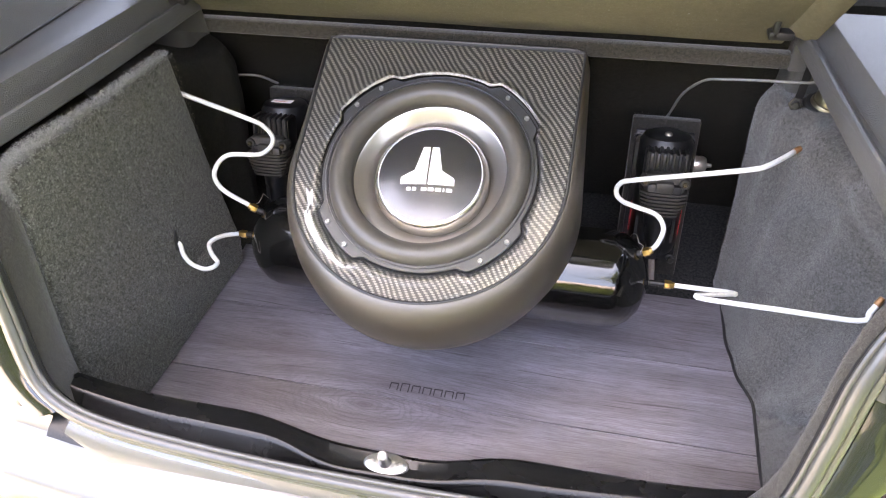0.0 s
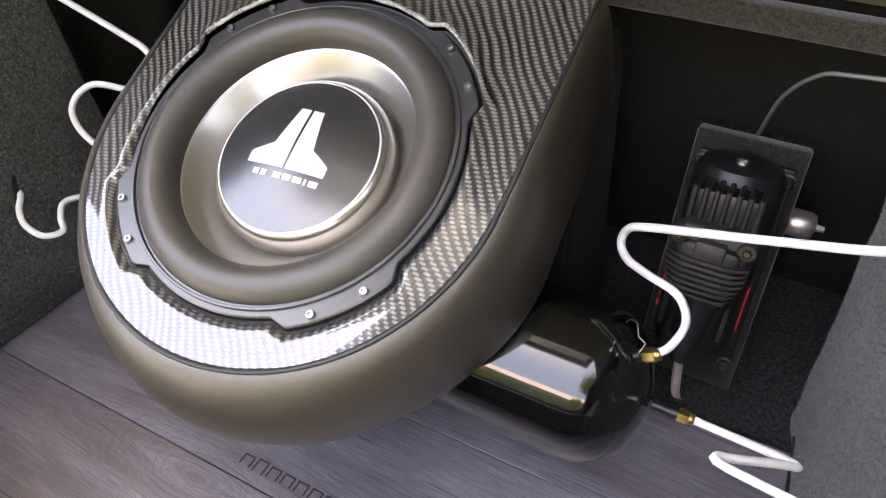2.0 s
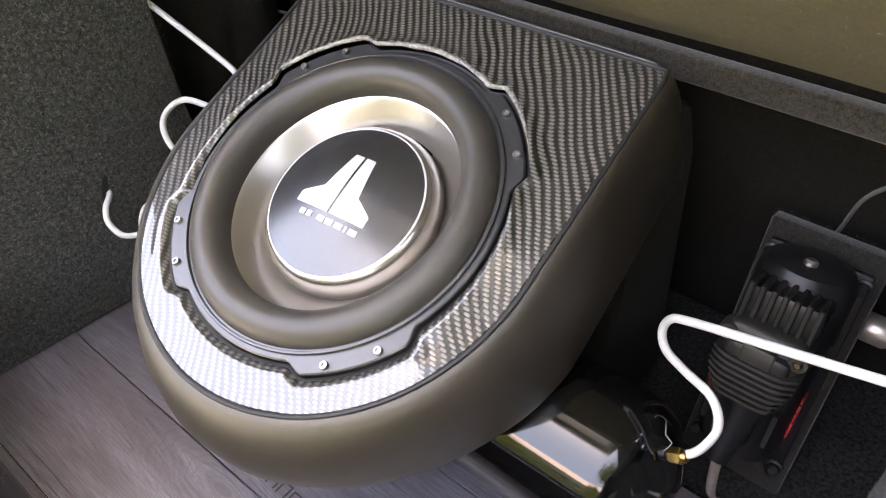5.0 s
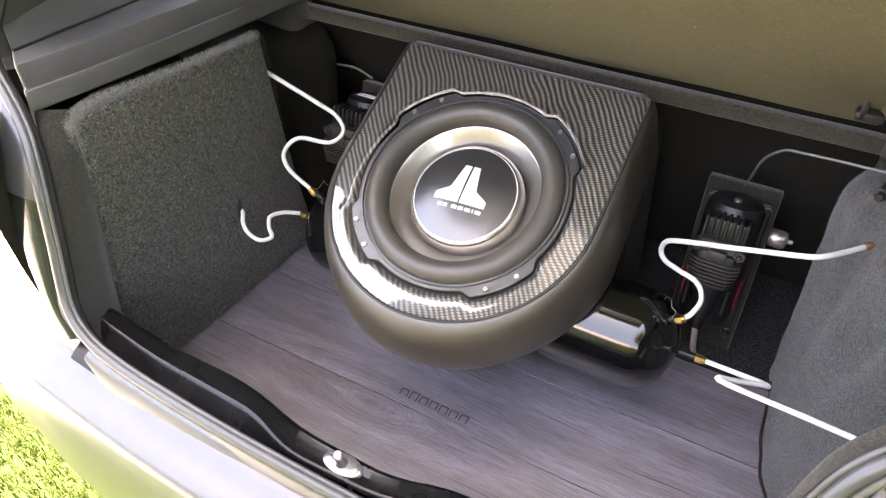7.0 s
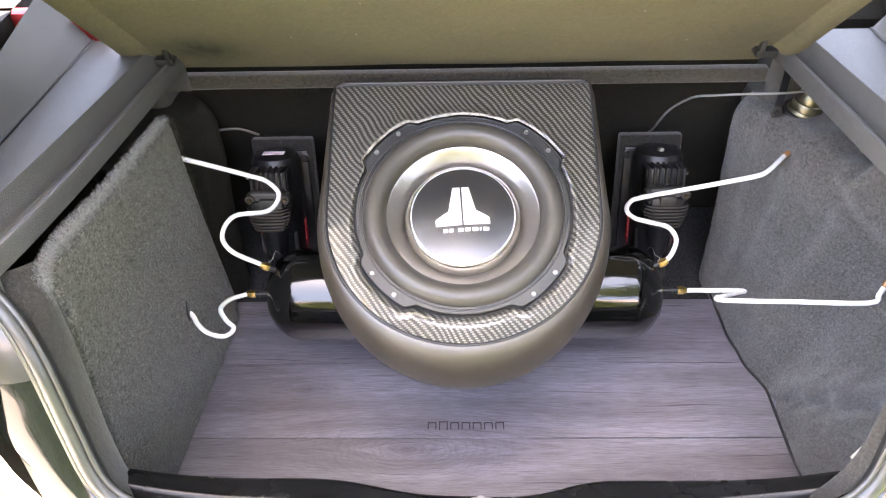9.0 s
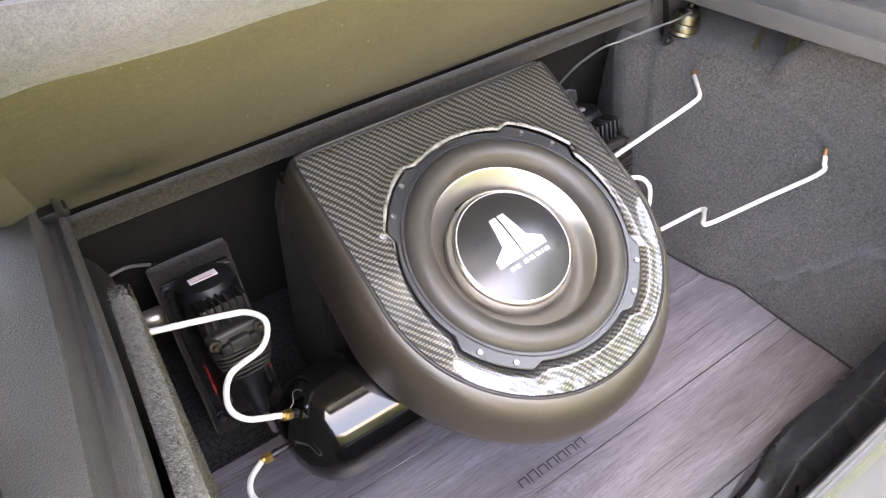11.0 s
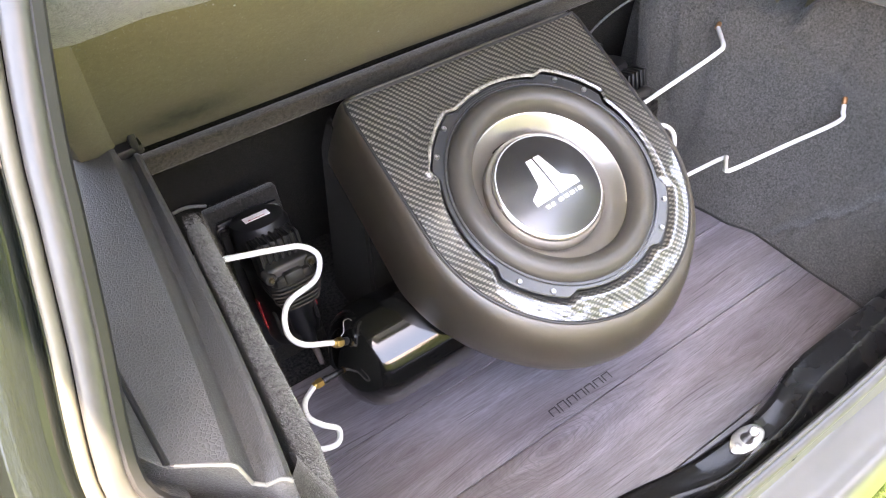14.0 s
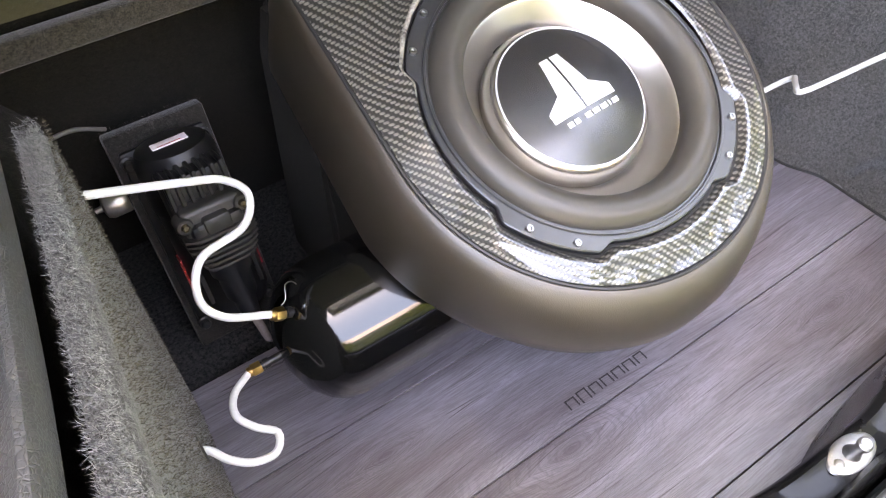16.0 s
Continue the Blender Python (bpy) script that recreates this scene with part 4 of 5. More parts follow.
for i in range(181):
    a = radians(34 + 126 * i / 180)
    end = min(1.0, i / 40, (180 - i) / 30) * (0.72 + 0.5 * noise.noise(Vector((i * 0.06, 2, 9))))
    r = 0.1530 + 0.0100 * tab(a) + 0.0012 * noise.noise(Vector((i * 0.11, 0, 3)))
    fat = (0.0025 + 0.0010 * noise.noise(Vector((i * 0.17, 4, 0)))) * end + 0.0004
    c, h = Vector((math.cos(a), math.sin(a), 0)), 0.0072 + 0.0008 * noise.noise(Vector((i * 0.13, 7, 0)))
    rows.append([c * (r + fat * 1.25 * math.cos(b)) + Vector((0, 0, h + fat * math.sin(b))) for b in (2 * math.pi * k / 10 for k in range(10))])
part("resin_bead", rows_mesh(rows, close_row=True, cap=True), M_RESIN, box, "glossy milky resin bead round the cutout")
edge = [Vector(p) for p in d_ring(0.1895, 0.2065, 0.1895, 0.0022, 192, 0.004)]
rows = []
for i, p in enumerate(edge):
    d = (edge[(i + 1) % 192] - edge[i - 1]).normalized()
    s = d.cross(Vector((0, 0, 1)))
    rows.append([p + 0.0022 * (math.cos(b) * s + math.sin(b) * Vector((0, 0, 1))) for b in (2 * math.pi * k / 8 for k in range(8))])
part("piping", rows_mesh(rows, close_row=True, close_col=True), M_PIPING, box, "black piping round the face")

# ---- subwoofer ----
woofer = thing("subwoofer", "large round subwoofer with rubber surround and black dust cap", "subwoofer", at=FACE)
rows = []
for rad, w in (("in", -0.010), ("in", 0.0015), ("in2", 0.003), ("out2", 0.003), ("out", 0.002), ("out", -0.006)):
    row = []
    for i in range(N):
        a = 2 * math.pi * i / N
        o = 0.1485 + 0.0100 * tab(a)
        r = {"in": 0.1375, "in2": 0.139, "out2": o - 0.0012, "out": o}[rad]
        row.append((r * math.cos(a), r * math.sin(a), w))
    rows.append(row)
part("frame", rows_mesh(rows, close_row=True), M_FRAME, woofer, "satin black basket frame with bolt tabs")
rows = []
for r, w in ((0.1408, -0.002), (0.1410, 0.0050), (0.1416, 0.0056), (0.1432, 0.0056), (0.1438, 0.0048), (0.1438, 0.0026)):
    rows.append([(r * math.cos(a), r * math.sin(a), w) for a in (2 * math.pi * i / 180 for i in range(180))])
part("gasket", rows_mesh(rows, close_row=True), M_FRAME, woofer, "thin raised gasket ring inside the frame")
arc = [(0.1232 + 0.0168 * math.cos(b), -0.003 + 0.0190 * math.sin(b)) for b in (math.pi * k / 18 for k in range(19))]
part("surround", lathe([(0.1412, 0.0), (0.1402, -0.0035), *arc, (0.1066, -0.0075), (0.1070, -0.0100)], 128), M_RUBBER, woofer, "wide rolled rubber surround")
part("cone", lathe([(0.1078, -0.0095), (0.1070, -0.0096), (0.1050, -0.0112), (0.1000, -0.0162), (0.0940, -0.0222), (0.0890, -0.0275), (0.0855, -0.0320), (0.0825, -0.0365)], 128), M_CONE, woofer, "shiny bronze cone")


def cap_height(r):
    return -0.0040 - 0.0085 * (r / 0.0722) ** 2


cap = part("dust_cap", lathe([(r, cap_height(r)) for r in (0.0724, 0.066, 0.058, 0.05, 0.042, 0.034, 0.026, 0.018, 0.01, 0.0004)], 128), M_CAP, woofer, "glossy black domed dust cap")
part("skirt", lathe([(0.0829, -0.0370), (0.0828, -0.0310), (0.0818, -0.0245), (0.0800, -0.0195), (0.0776, -0.0160), (0.0752, -0.0140), (0.0732, -0.0129), (0.0722, -0.0127)], 128), M_SKIRT, cap, "polished bronze-grey skirt")
part("silver_ring", lathe([(0.0735, -0.0132), (0.0733, -0.0124), (0.0729, -0.0121), (0.0724, -0.0120), (0.0720, -0.0121), (0.0719, -0.0128)], 128), M_SILVER, cap, "bright silver ring round the dome")
TILT = Matrix.Rotation(radians(3.5), 2)


def flat_shape(outline, name):
    """A thin shape that follows the dust cap, turned a little with it."""
    bm = bmesh.new()
    f = bm.faces.new([bm.verts.new((*(TILT @ Vector(p) + Vector((-0.001, -0.0005))), 0)) for p in outline])
    bmesh.ops.triangulate(bm, faces=[f])
    bmesh.ops.subdivide_edges(bm, edges=list(bm.edges), cuts=5, use_grid_fill=True)
    for v in bm.verts:
        v.co.z = cap_height(math.hypot(v.co.x, v.co.y)) + 0.0005
    return part(name, bm, M_SILVER, cap)


wing = [(-0.0112, 0.0405), (-0.0012, 0.0405), (-0.0012, -0.0180), (-0.0375, -0.0180), (-0.0375, -0.0085), (-0.0355, -0.0065), (-0.0190, 0.0035)]
flat_shape(wing, "emblem_wing")
flat_shape([(-x, y) for x, y in reversed(wing)], "emblem_wing")
for x0, x1 in ((-0.0365, -0.0305), (-0.0285, -0.0230), (-0.0160, -0.0085), (-0.0065, 0.0010), (0.0035, 0.0115), (0.0140, 0.0160), (0.0185, 0.0265)):
    flat_shape([(x0 + 0.009, -0.0225), (x1 + 0.009, -0.0225), (x1 + 0.009, -0.0275), (x0 + 0.009, -0.0275)], "bar")
for t in TABS:
    for d in (-8.0, 8.0):
        a = t + radians(d)
        part("screw", lathe([(0.0036, 0.002), (0.0036, 0.0045), (0.0030, 0.0056), (0.0018, 0.0056), (0.0016, 0.0040), (0.0003, 0.0040)], 16), M_SCREW, woofer, at=pose(0.1528 * math.cos(a), 0.1528 * math.sin(a), 0.0003))

# ---- air tank ----
tank = thing("air_tank", "glossy black steel air tank lying across the boot", "air tank", at=pose(0, 0.39, 0.141, 0, 90, 0))
R = 0.0755
prof = [(0.0005, -0.318), (0.020, -0.3165), (0.045, -0.308), (0.062, -0.294), (0.072, -0.278), (R, -0.262), (R, 0.262), (0.072, 0.278), (0.062, 0.294), (0.045, 0.308), (0.020, 0.3165), (0.0005, 0.318)]
part("shell", lathe(prof, 96), M_TANK, tank)
for x in (-0.03, 0.03):
    foot = bmesh.new()
    block(foot, x - 0.012, x + 0.012, 0.35, 0.43, 0.0, 0.006, 0.001)
    block(foot, x - 0.012, x + 0.012, 0.360, 0.366, 0.0, 0.10, 0.001)
    block(foot, x - 0.012, x + 0.012, 0.414, 0.420, 0.0, 0.10, 0.001)
    bmesh.ops.transform(foot, matrix=tank.matrix_basis.inverted(), verts=foot.verts)
    part("foot", foot, M_BLACK, tank)


def fitting(at, way, black=True):
    """A push-in hose fitting: brass collar on a dark stub."""
    m = Matrix.Translation(at) @ Vector(way).normalized().to_track_quat("Z", "Y").to_matrix().to_4x4()
    th = thing("hose_fitting", "brass push-in hose fitting on the black tank", "fitting", "hose fittings", at=m @ Matrix.Scale(0.82, 4))
    part("stub", lathe([(0.0055, -0.036), (0.0055, -0.018), (0.0068, -0.018), (0.0068, -0.011), (0.0055, -0.011), (0.0055, -0.006)], 12, cap=True), M_BLACK, th)
    part("hex_nut", lathe([(0.0078, -0.008), (0.0085, -0.007), (0.0085, 0.003), (0.0078, 0.004)], 6, cap=True), M_BRASS, th)
    part("collar", lathe([(0.0062, 0.004), (0.0062, 0.0085), (0.0052, 0.0098)], 16, cap=True), M_BRASS, th)
    return th


fitting((-0.310, 0.387, 0.208), (-0.75, -0.05, 0.45))
fitting((0.310, 0.394, 0.203), (0.75, 0.1, 0.35))
fitting((-0.346, 0.390, 0.141), (-1, 0, 0))
fitting((0.350, 0.391, 0.142), (1, 0, 0))

# ---- hoses and wires ----
def hose(pts, label, r=0.0037, mat=None, name="air_hose", group="air hoses"):
    return tagged(part(name, tube(pts, r, 12, 0.004), mat or M_HOSE), label, "hose" if name == "air_hose" else "wire", group)


hose([(-0.430, 0.449, 0.377), (-0.416, 0.453, 0.370), (-0.33, 0.466, 0.327), (-0.301, 0.468, 0.311), (-0.286, 0.460, 0.291), (-0.303, 0.441, 0.276), (-0.350, 0.421, 0.283), (-0.367, 0.398, 0.265), (-0.355, 0.387, 0.241), (-0.315, 0.387, 0.212)],
     "silver grey air hose in an S-bend beside the side panel")
hose([(0.312, 0.395, 0.204), (0.322, 0.400, 0.214), (0.328, 0.412, 0.235), (0.315, 0.424, 0.250), (0.287, 0.434, 0.252), (0.266, 0.444, 0.252), (0.256, 0.454, 0.258), (0.259, 0.456, 0.274), (0.277, 0.453, 0.286), (0.36, 0.446, 0.312), (0.428, 0.4405, 0.334), (0.446, 0.446, 0.337), (0.466, 0.466, 0.335), (0.489, 0.492, 0.333)],
     "silver grey air hose in an S-bend below the wheel arch")
hose([(-0.352, 0.390, 0.141), (-0.375, 0.370, 0.150), (-0.383, 0.345, 0.156), (-0.372, 0.327, 0.150), (-0.358, 0.315, 0.144), (-0.368, 0.297, 0.147), (-0.389, 0.294, 0.158), (-0.406, 0.304, 0.167), (-0.418, 0.319, 0.174), (-0.440, 0.325, 0.178)],
     "silver grey air hose curling into a slit in the carpet")
hose([(0.356, 0.391, 0.142), (0.40, 0.384, 0.149), (0.432, 0.378, 0.155), (0.442, 0.373, 0.158), (0.430, 0.366, 0.164), (0.395, 0.343, 0.180), (0.381, 0.334, 0.187), (0.392, 0.326, 0.190), (0.48, 0.301, 0.214), (0.565, 0.275, 0.240), (0.575, 0.279, 0.253), (0.582, 0.286, 0.264)],
     "silver grey air hose folded back on itself and into the lining")
hose([(0.326, 0.655, 0.262), (0.329, 0.645, 0.278), (0.340, 0.615, 0.335), (0.362, 0.586, 0.377), (0.386, 0.568, 0.392), (0.43, 0.555, 0.402), (0.481, 0.545, 0.409), (0.515, 0.545, 0.412)], "thin dark grey wire arching to the shelf support", 0.0019, M_WIRE, "wire", "wires")
hose([(-0.36, 0.655, 0.268), (-0.39, 0.645, 0.288), (-0.43, 0.635, 0.292)], "thin dark grey wire behind the compressor", 0.0022, M_WIRE, "wire", "wires")

for p, w in (((0.489, 0.492, 0.333), (0.62, 0.28, 0.42)), ((0.582, 0.286, 0.264), (0.45, 0.45, 0.75))):
    m = Matrix.Translation(p) @ Vector(w).normalized().to_track_quat("Z", "Y").to_matrix().to_4x4()
    tagged(part("hose_tip", lathe([(0.0040, -0.003), (0.0045, -0.001), (0.0043, 0.006), (0.0034, 0.009)], 12, cap=True), M_COPPER, None, "", at=m), "small copper coloured end piece pushed into the carpet lining", "fitting", "hose tips")
slit = lathe([(0.0005, 0.0), (0.018, 0.0), (0.02, -0.002)], 20, m=pose(0, 0, 0, 0, 90, 0) @ Matrix.Diagonal((1.0, 0.22, 1, 1)))
part("slit", slit, M_PIPING, side_panel, "dark slit cut in the carpet", at=pose(panel_x(0.318) + 0.0015, 0.318, 0.183, -18, 0, 0))

hose([(0.283, 0.402, 0.222), (0.286, 0.398, 0.232), (0.292, 0.402, 0.226), (0.296, 0.396, 0.217), (0.303, 0.394, 0.214), (0.300, 0.389, 0.206)], "thin twisted silver wire on the tank end", 0.0005, M_ZINC, "tag_wire", "tag wires")
hose([(-0.283, 0.396, 0.224), (-0.288, 0.392, 0.236), (-0.293, 0.398, 0.228), (-0.298, 0.390, 0.219), (-0.304, 0.388, 0.216)], "thin twisted silver wire on the tank end", 0.0005, M_ZINC, "tag_wire", "tag wires")


def fuzz(points, count, length, width, spread, normal, name, mat, label, seed):
    """Loose fibres that stand out of a carpet edge."""
    rg = np.random.default_rng(seed)
    path = smooth_path(points, 0.01)
    vs, fs = [], []
    for _ in range(count):
        k = rg.uniform(0, len(path) - 1.001)
        p = path[int(k)].lerp(path[int(k) + 1], k % 1)
        p = p + Vector(rg.uniform(-1, 1, 3)) * spread
        d = (Vector(normal) + Vector(rg.normal(0, 0.7, 3))).normalized() * length * rg.uniform(0.4, 1.2)
        w = d.orthogonal().normalized() * width
        bend = Vector(rg.normal(0, 0.25, 3)) * length
        n = len(vs)
        vs += [p - w, p + w, p + d * 0.6 + w * 0.7 + bend * 0.4, p + d * 0.6 - w * 0.7 + bend * 0.4, p + d + bend]
        fs += [(n, n + 1, n + 2, n + 3), (n + 3, n + 2, n + 4)]
    me = bpy.data.meshes.new(name)
    me.from_pydata([tuple(v) for v in vs], [], fs)
    me.materials.append(mat)
    return tagged(new(name, me), label, "carpet fibres", "", "stuff")


top = [(panel_x(y) - 0.0105, y, z) for y, z in ((0.445, 0.440), (0.29, 0.455), (0.133, 0.469), (0.112, 0.38), (0.079, 0.2))]
fuzz(top, 34000, 0.0036, 0.00016, 0.0082, (-0.2, 0, 1), "carpet_fuzz", M_FIBRE_E, "loose pale fibres along the side panel's edge", 11)


def pile(surface, count, length, width, mat, label, seed):
    """Short carpet fibres over a surface given as f(u, v) -> (point, outward)."""
    rg = np.random.default_rng(seed)
    vs, fs = [], []
    for _ in range(count):
        p, nrm = surface(rg.uniform(0, 1), rg.uniform(0, 1))
        d = (nrm + Vector(rg.normal(0, 0.75, 3))).normalized() * length * rg.uniform(0.5, 1.2)
        w = d.orthogonal().normalized() * width
        n = len(vs)
        vs += [tuple(p - w), tuple(p + w), tuple(p + d + w * 0.5), tuple(p + d - w * 0.5)]
        fs.append((n, n + 1, n + 2, n + 3))
    me = bpy.data.meshes.new("carpet_pile")
    me.from_pydata(vs, [], fs)
    me.materials.append(mat)
    return tagged(new("carpet_pile", me), label, "carpet fibres", "", "stuff")


def panel_face(u, v):
    z = 0.01 + 0.44 * v
    y0, y1 = 0.055 + 0.165 * z, 0.452
    y = y0 + (y1 - y0) * u
    return Vector((panel_x(y) - 0.0005, y, min(z, 0.468 - 0.086 * (y - 0.136)))), Vector((1, 0, 0.15))


ARCH = [Vector(v.co) for v in bpy.data.objects["wall_right"].data.vertices]


def arch_face(u, v):
    fi, fj = 1 + u * 118, 3 + v * 68
    i, j = int(fi), int(fj)
    a, b, c = ARCH[i * 75 + j], ARCH[(i + 1) * 75 + j], ARCH[i * 75 + j + 1]
    n = (c - a).cross(b - a).normalized()
    if n.x > 0:
        n = -n
    return a + (b - a) * (fi - i) + (c - a) * (fj - j), n


pile(panel_face, 26000, 0.0028, 0.00022, M_FIBRE_L, "short olive-grey pile of the side panel's carpet", 31)
pile(arch_face, 42000, 0.0022, 0.00022, M_FIBRE_R, "short charcoal pile of the wheel arch carpet", 32)
for bx in (0.326, -0.316):
    fuzz([(bx - 0.053, 0.641, 0.270), (bx + 0.053, 0.641, 0.270)], 800, 0.0024, 0.00015, 0.005, (0, -0.3, 1), "carpet_fuzz", M_FIBRE_R, "loose fibres along the board's cut edge", 12)
lip_line = [(-0.455, 0.592, 0.424), (0.0, 0.592, 0.425), (0.462, 0.592, 0.424)]
fuzz(lip_line, 420, 0.004, 0.0002, 0.003, (0, -1, 0.2), "carpet_fuzz", M_FIBRE_L, "frayed threads along the shelf's lower lip", 13)
rim_line = [shelf_point(x, 0.405, 0.019) for x in (-0.48, 0.0, 0.48)]
fuzz(rim_line, 5000, 0.003, 0.00015, 0.012, (0, -0.7, 0.5), "carpet_fuzz", M_SHELF_RIM, "fluff on the shelf's rear rim, in the rim's skylight tint", 14)

rg = np.random.default_rng(41)
crumb = bmesh.new()
for _ in range(30):
    x, sl, r = rg.uniform(-0.42, 0.42), rg.uniform(0.04, 0.40), rg.uniform(0.0003, 0.0008)
    p = shelf_point(x, sl, 0.0045 + (0.016 if sl > 0.37 else 0.0))
    bmesh.ops.create_icosphere(crumb, subdivisions=1, radius=r, matrix=Matrix.Translation(p) @ Matrix.Diagonal((rg.uniform(0.8, 2.4), 1, rg.uniform(0.6, 1.6), 1)))
tagged(part("lint", crumb, M_FIBRE), "scattered white lint specks on the olive shelf felt", "lint", "", "stuff")

# ---- compressors ----
def compressor(x, sx, label):
    th = thing("air_compressor", label, "compressor", "air compressors", at=pose(x, 0.635, 0.272, -18, 0, 0))
    part("backing_board", new_block(-0.054, 0.054, 0.0, 0.020, -0.285, 0.0, 0.004), M_BOARD, th, "dark carpeted backing board")
    part("mount_plate", new_block(-0.046, 0.046, -0.010, -0.001, -0.250, -0.018, 0.003), M_BLACK, th)
    for px in (-0.041, 0.041):
        for pz in (-0.030, -0.245):
            part("bolt", lathe([(0.0085, 0.0), (0.0085, 0.002), (0.006, 0.003), (0.006, 0.008), (0.004, 0.010), (0.0005, 0.010)], 12), M_ALU, th, at=pose(px, -0.010, pz, 90, 0, 0))
    part("motor", lathe([(0.0005, -0.006), (0.026, -0.006), (0.036, -0.010), (0.041, -0.020), (0.0415, -0.070), (0.039, -0.074), (0.039, -0.192), (0.035, -0.205), (0.0005, -0.207)], 48), M_BLACK, th, "black round motor", at=pose(0, -0.052, 0))
    if sx > 0:
        part("end_bolt", lathe([(0.006, 0.0), (0.006, 0.004), (0.004, 0.006), (0.0005, 0.006)], 10), M_ZINC, th, at=pose(0, -0.066, -0.007))
    part("fin_base", new_block(-0.032, 0.032, -0.116, -0.080, -0.078, -0.020, 0.004), M_BLACK, th)
    for k in range(7):
        px = -0.0276 + k * 0.0092
        part("fin", new_block(px - 0.0024, px + 0.0024, -0.1215, -0.090, -0.066, -0.0165, 0.0012, 1), M_ALU, th)
    head = part("pump_head", new_block(-0.030, 0.030, -0.136, -0.110, -0.084, -0.046, 0.006, 3), M_HEAD, th, "grey cast pump head with cooling ribs")
    for px in (-0.0285, 0.0285):
        part("ear", lathe([(0.0085, -0.004), (0.0085, 0.012), (0.0070, 0.014), (0.0005, 0.014)], 16), M_HEAD, head, at=pose(px, -0.124, -0.058, 90, 0, 0))
        part("bolt", lathe([(0.0042, 0.012), (0.0042, 0.017), (0.0030, 0.0185), (0.0026, 0.0165), (0.0005, 0.0165)], 6), M_AGED, head, at=pose(px, -0.124, -0.058, 90, 0, 0))
    port = new_block(-0.013, 0.013, -0.146, -0.132, -0.074, -0.056, 0.003)
    block(port, -0.020, -0.009, -0.143, -0.132, -0.070, -0.060, 0.002)
    block(port, 0.008, 0.019, -0.143, -0.132, -0.083, -0.070, 0.002)
    part("port", port, M_HEAD, head)
    for k in range(7):
        wd = 0.0345 - 0.0011 * max(0, k - 2) ** 1.4
        z = -0.072 - k * 0.0056
        rib = bmesh.new()
        n = 10
        front = []
        for q in range(n + 1):
            x2 = -wd + 2 * wd * q / n
            y2 = -0.149 + 0.010 * (x2 / wd) ** 4
            front.append((x2, y2))
        outline = front + [(wd, -0.098), (-wd, -0.098)]
        rib_f = rib.faces.new([rib.verts.new((a, b, z - 0.0024)) for a, b in outline])
        lifted = bmesh.ops.extrude_face_region(rib, geom=[rib_f])
        bmesh.ops.translate(rib, verts=[v for v in lifted["geom"] if isinstance(v, bmesh.types.BMVert)], vec=(0, 0, 0.0024))
        part("fin", rib, M_HEAD, head, smooth=False)
    part("core", new_block(-0.026, 0.026, -0.1435, -0.094, -0.114, -0.060, 0.006), M_BLACK, head)
    part("crankcase", lathe([(0.0005, -0.106), (0.026, -0.108), (0.027, -0.116), (0.0225, -0.122), (0.0215, -0.136), (0.0175, -0.142), (0.0165, -0.168), (0.012, -0.176), (0.010, -0.198), (0.0005, -0.199)], 28), M_BLACK, th, "black tapered lower crankcase", at=pose(0, -0.106, 0))
    part("outlet_hose", tube([(0, -0.110, -0.195), (0.003, -0.112, -0.215), (0.006, -0.104, -0.238), (0.010, -0.090, -0.252)], 0.0052, 10), M_CLEAR, th, "braided clear outlet hose")
    if sx < 0:
        part("paper_label", new_block(-0.019, 0.017, -0.066, -0.050, -0.0064, -0.0052), M_LABEL, th, "pale pink paper label")
        part("print_bar", new_block(-0.014, 0.010, -0.0632, -0.0622, -0.0053, -0.0049), M_RED, th)
    for side in (-1, 1):
        for k in range(5):
            z = -0.128 - k * 0.010
            part("red_bar", new_block(side * 0.0395 - 0.0010, side * 0.0395 + 0.0010, -0.060, -0.047, z - 0.0075, z), M_RED, th)
        for k in range(4):
            y = -0.080 - k * 0.0035
            part("print_bar", new_block(side * 0.0285 - 0.0030, side * 0.0285 + 0.0010, y - 0.0007, y, -0.178 + 0.006 * (k % 2), -0.140), M_ALU, th)
    m = th.matrix_basis.inverted() @ pose(x + sx * 0.044, 0.662, 0.166, 0, sx * 90, 0)
    part("air_filter", lathe([(0.004, 0.0), (0.004, 0.006), (0.0135, 0.007), (0.015, 0.011), (0.015, 0.030), (0.012, 0.036), (0.004, 0.038), (0.003, 0.046), (0.0005, 0.046)], 24), M_FILTER, th, "round dull silver air filter", at=m)
    return th


compressor(0.326, 1, "black air compressor on a carpeted board beside the speaker box")
compressor(-0.316, -1, "black air compressor with a pale label beside the speaker box")

mount = thing("strut_mount", "zinc strut mount with a black rubber ring on the arch", "strut mount", at=pose(0.535, 0.566, 0.362, 0, 8, 0))
part("ring", lathe([(0.036, -0.03), (0.036, -0.004), (0.033, 0.001), (0.028, 0.002), (0.026, -0.004)], 32), M_PIPING, mount, "black rubber ring")
part("cup", lathe([(0.0275, -0.012), (0.0275, 0.004), (0.0260, 0.007), (0.0245, 0.0075), (0.0245, 0.016), (0.0230, 0.019), (0.0205, 0.020), (0.0200, 0.030), (0.0180, 0.034), (0.0100, 0.036), (0.0005, 0.036)], 40), M_OLDGOLD, mount, "stepped gold passivated cup")
part("stud", lathe([(0.008, 0.034), (0.008, 0.042), (0.005, 0.044), (0.005, 0.052), (0.0005, 0.052)], 12), M_BLACK, mount)
bracket = thing("shelf_bracket", "black steel strap with a bolt beside the strut mount", "bracket")
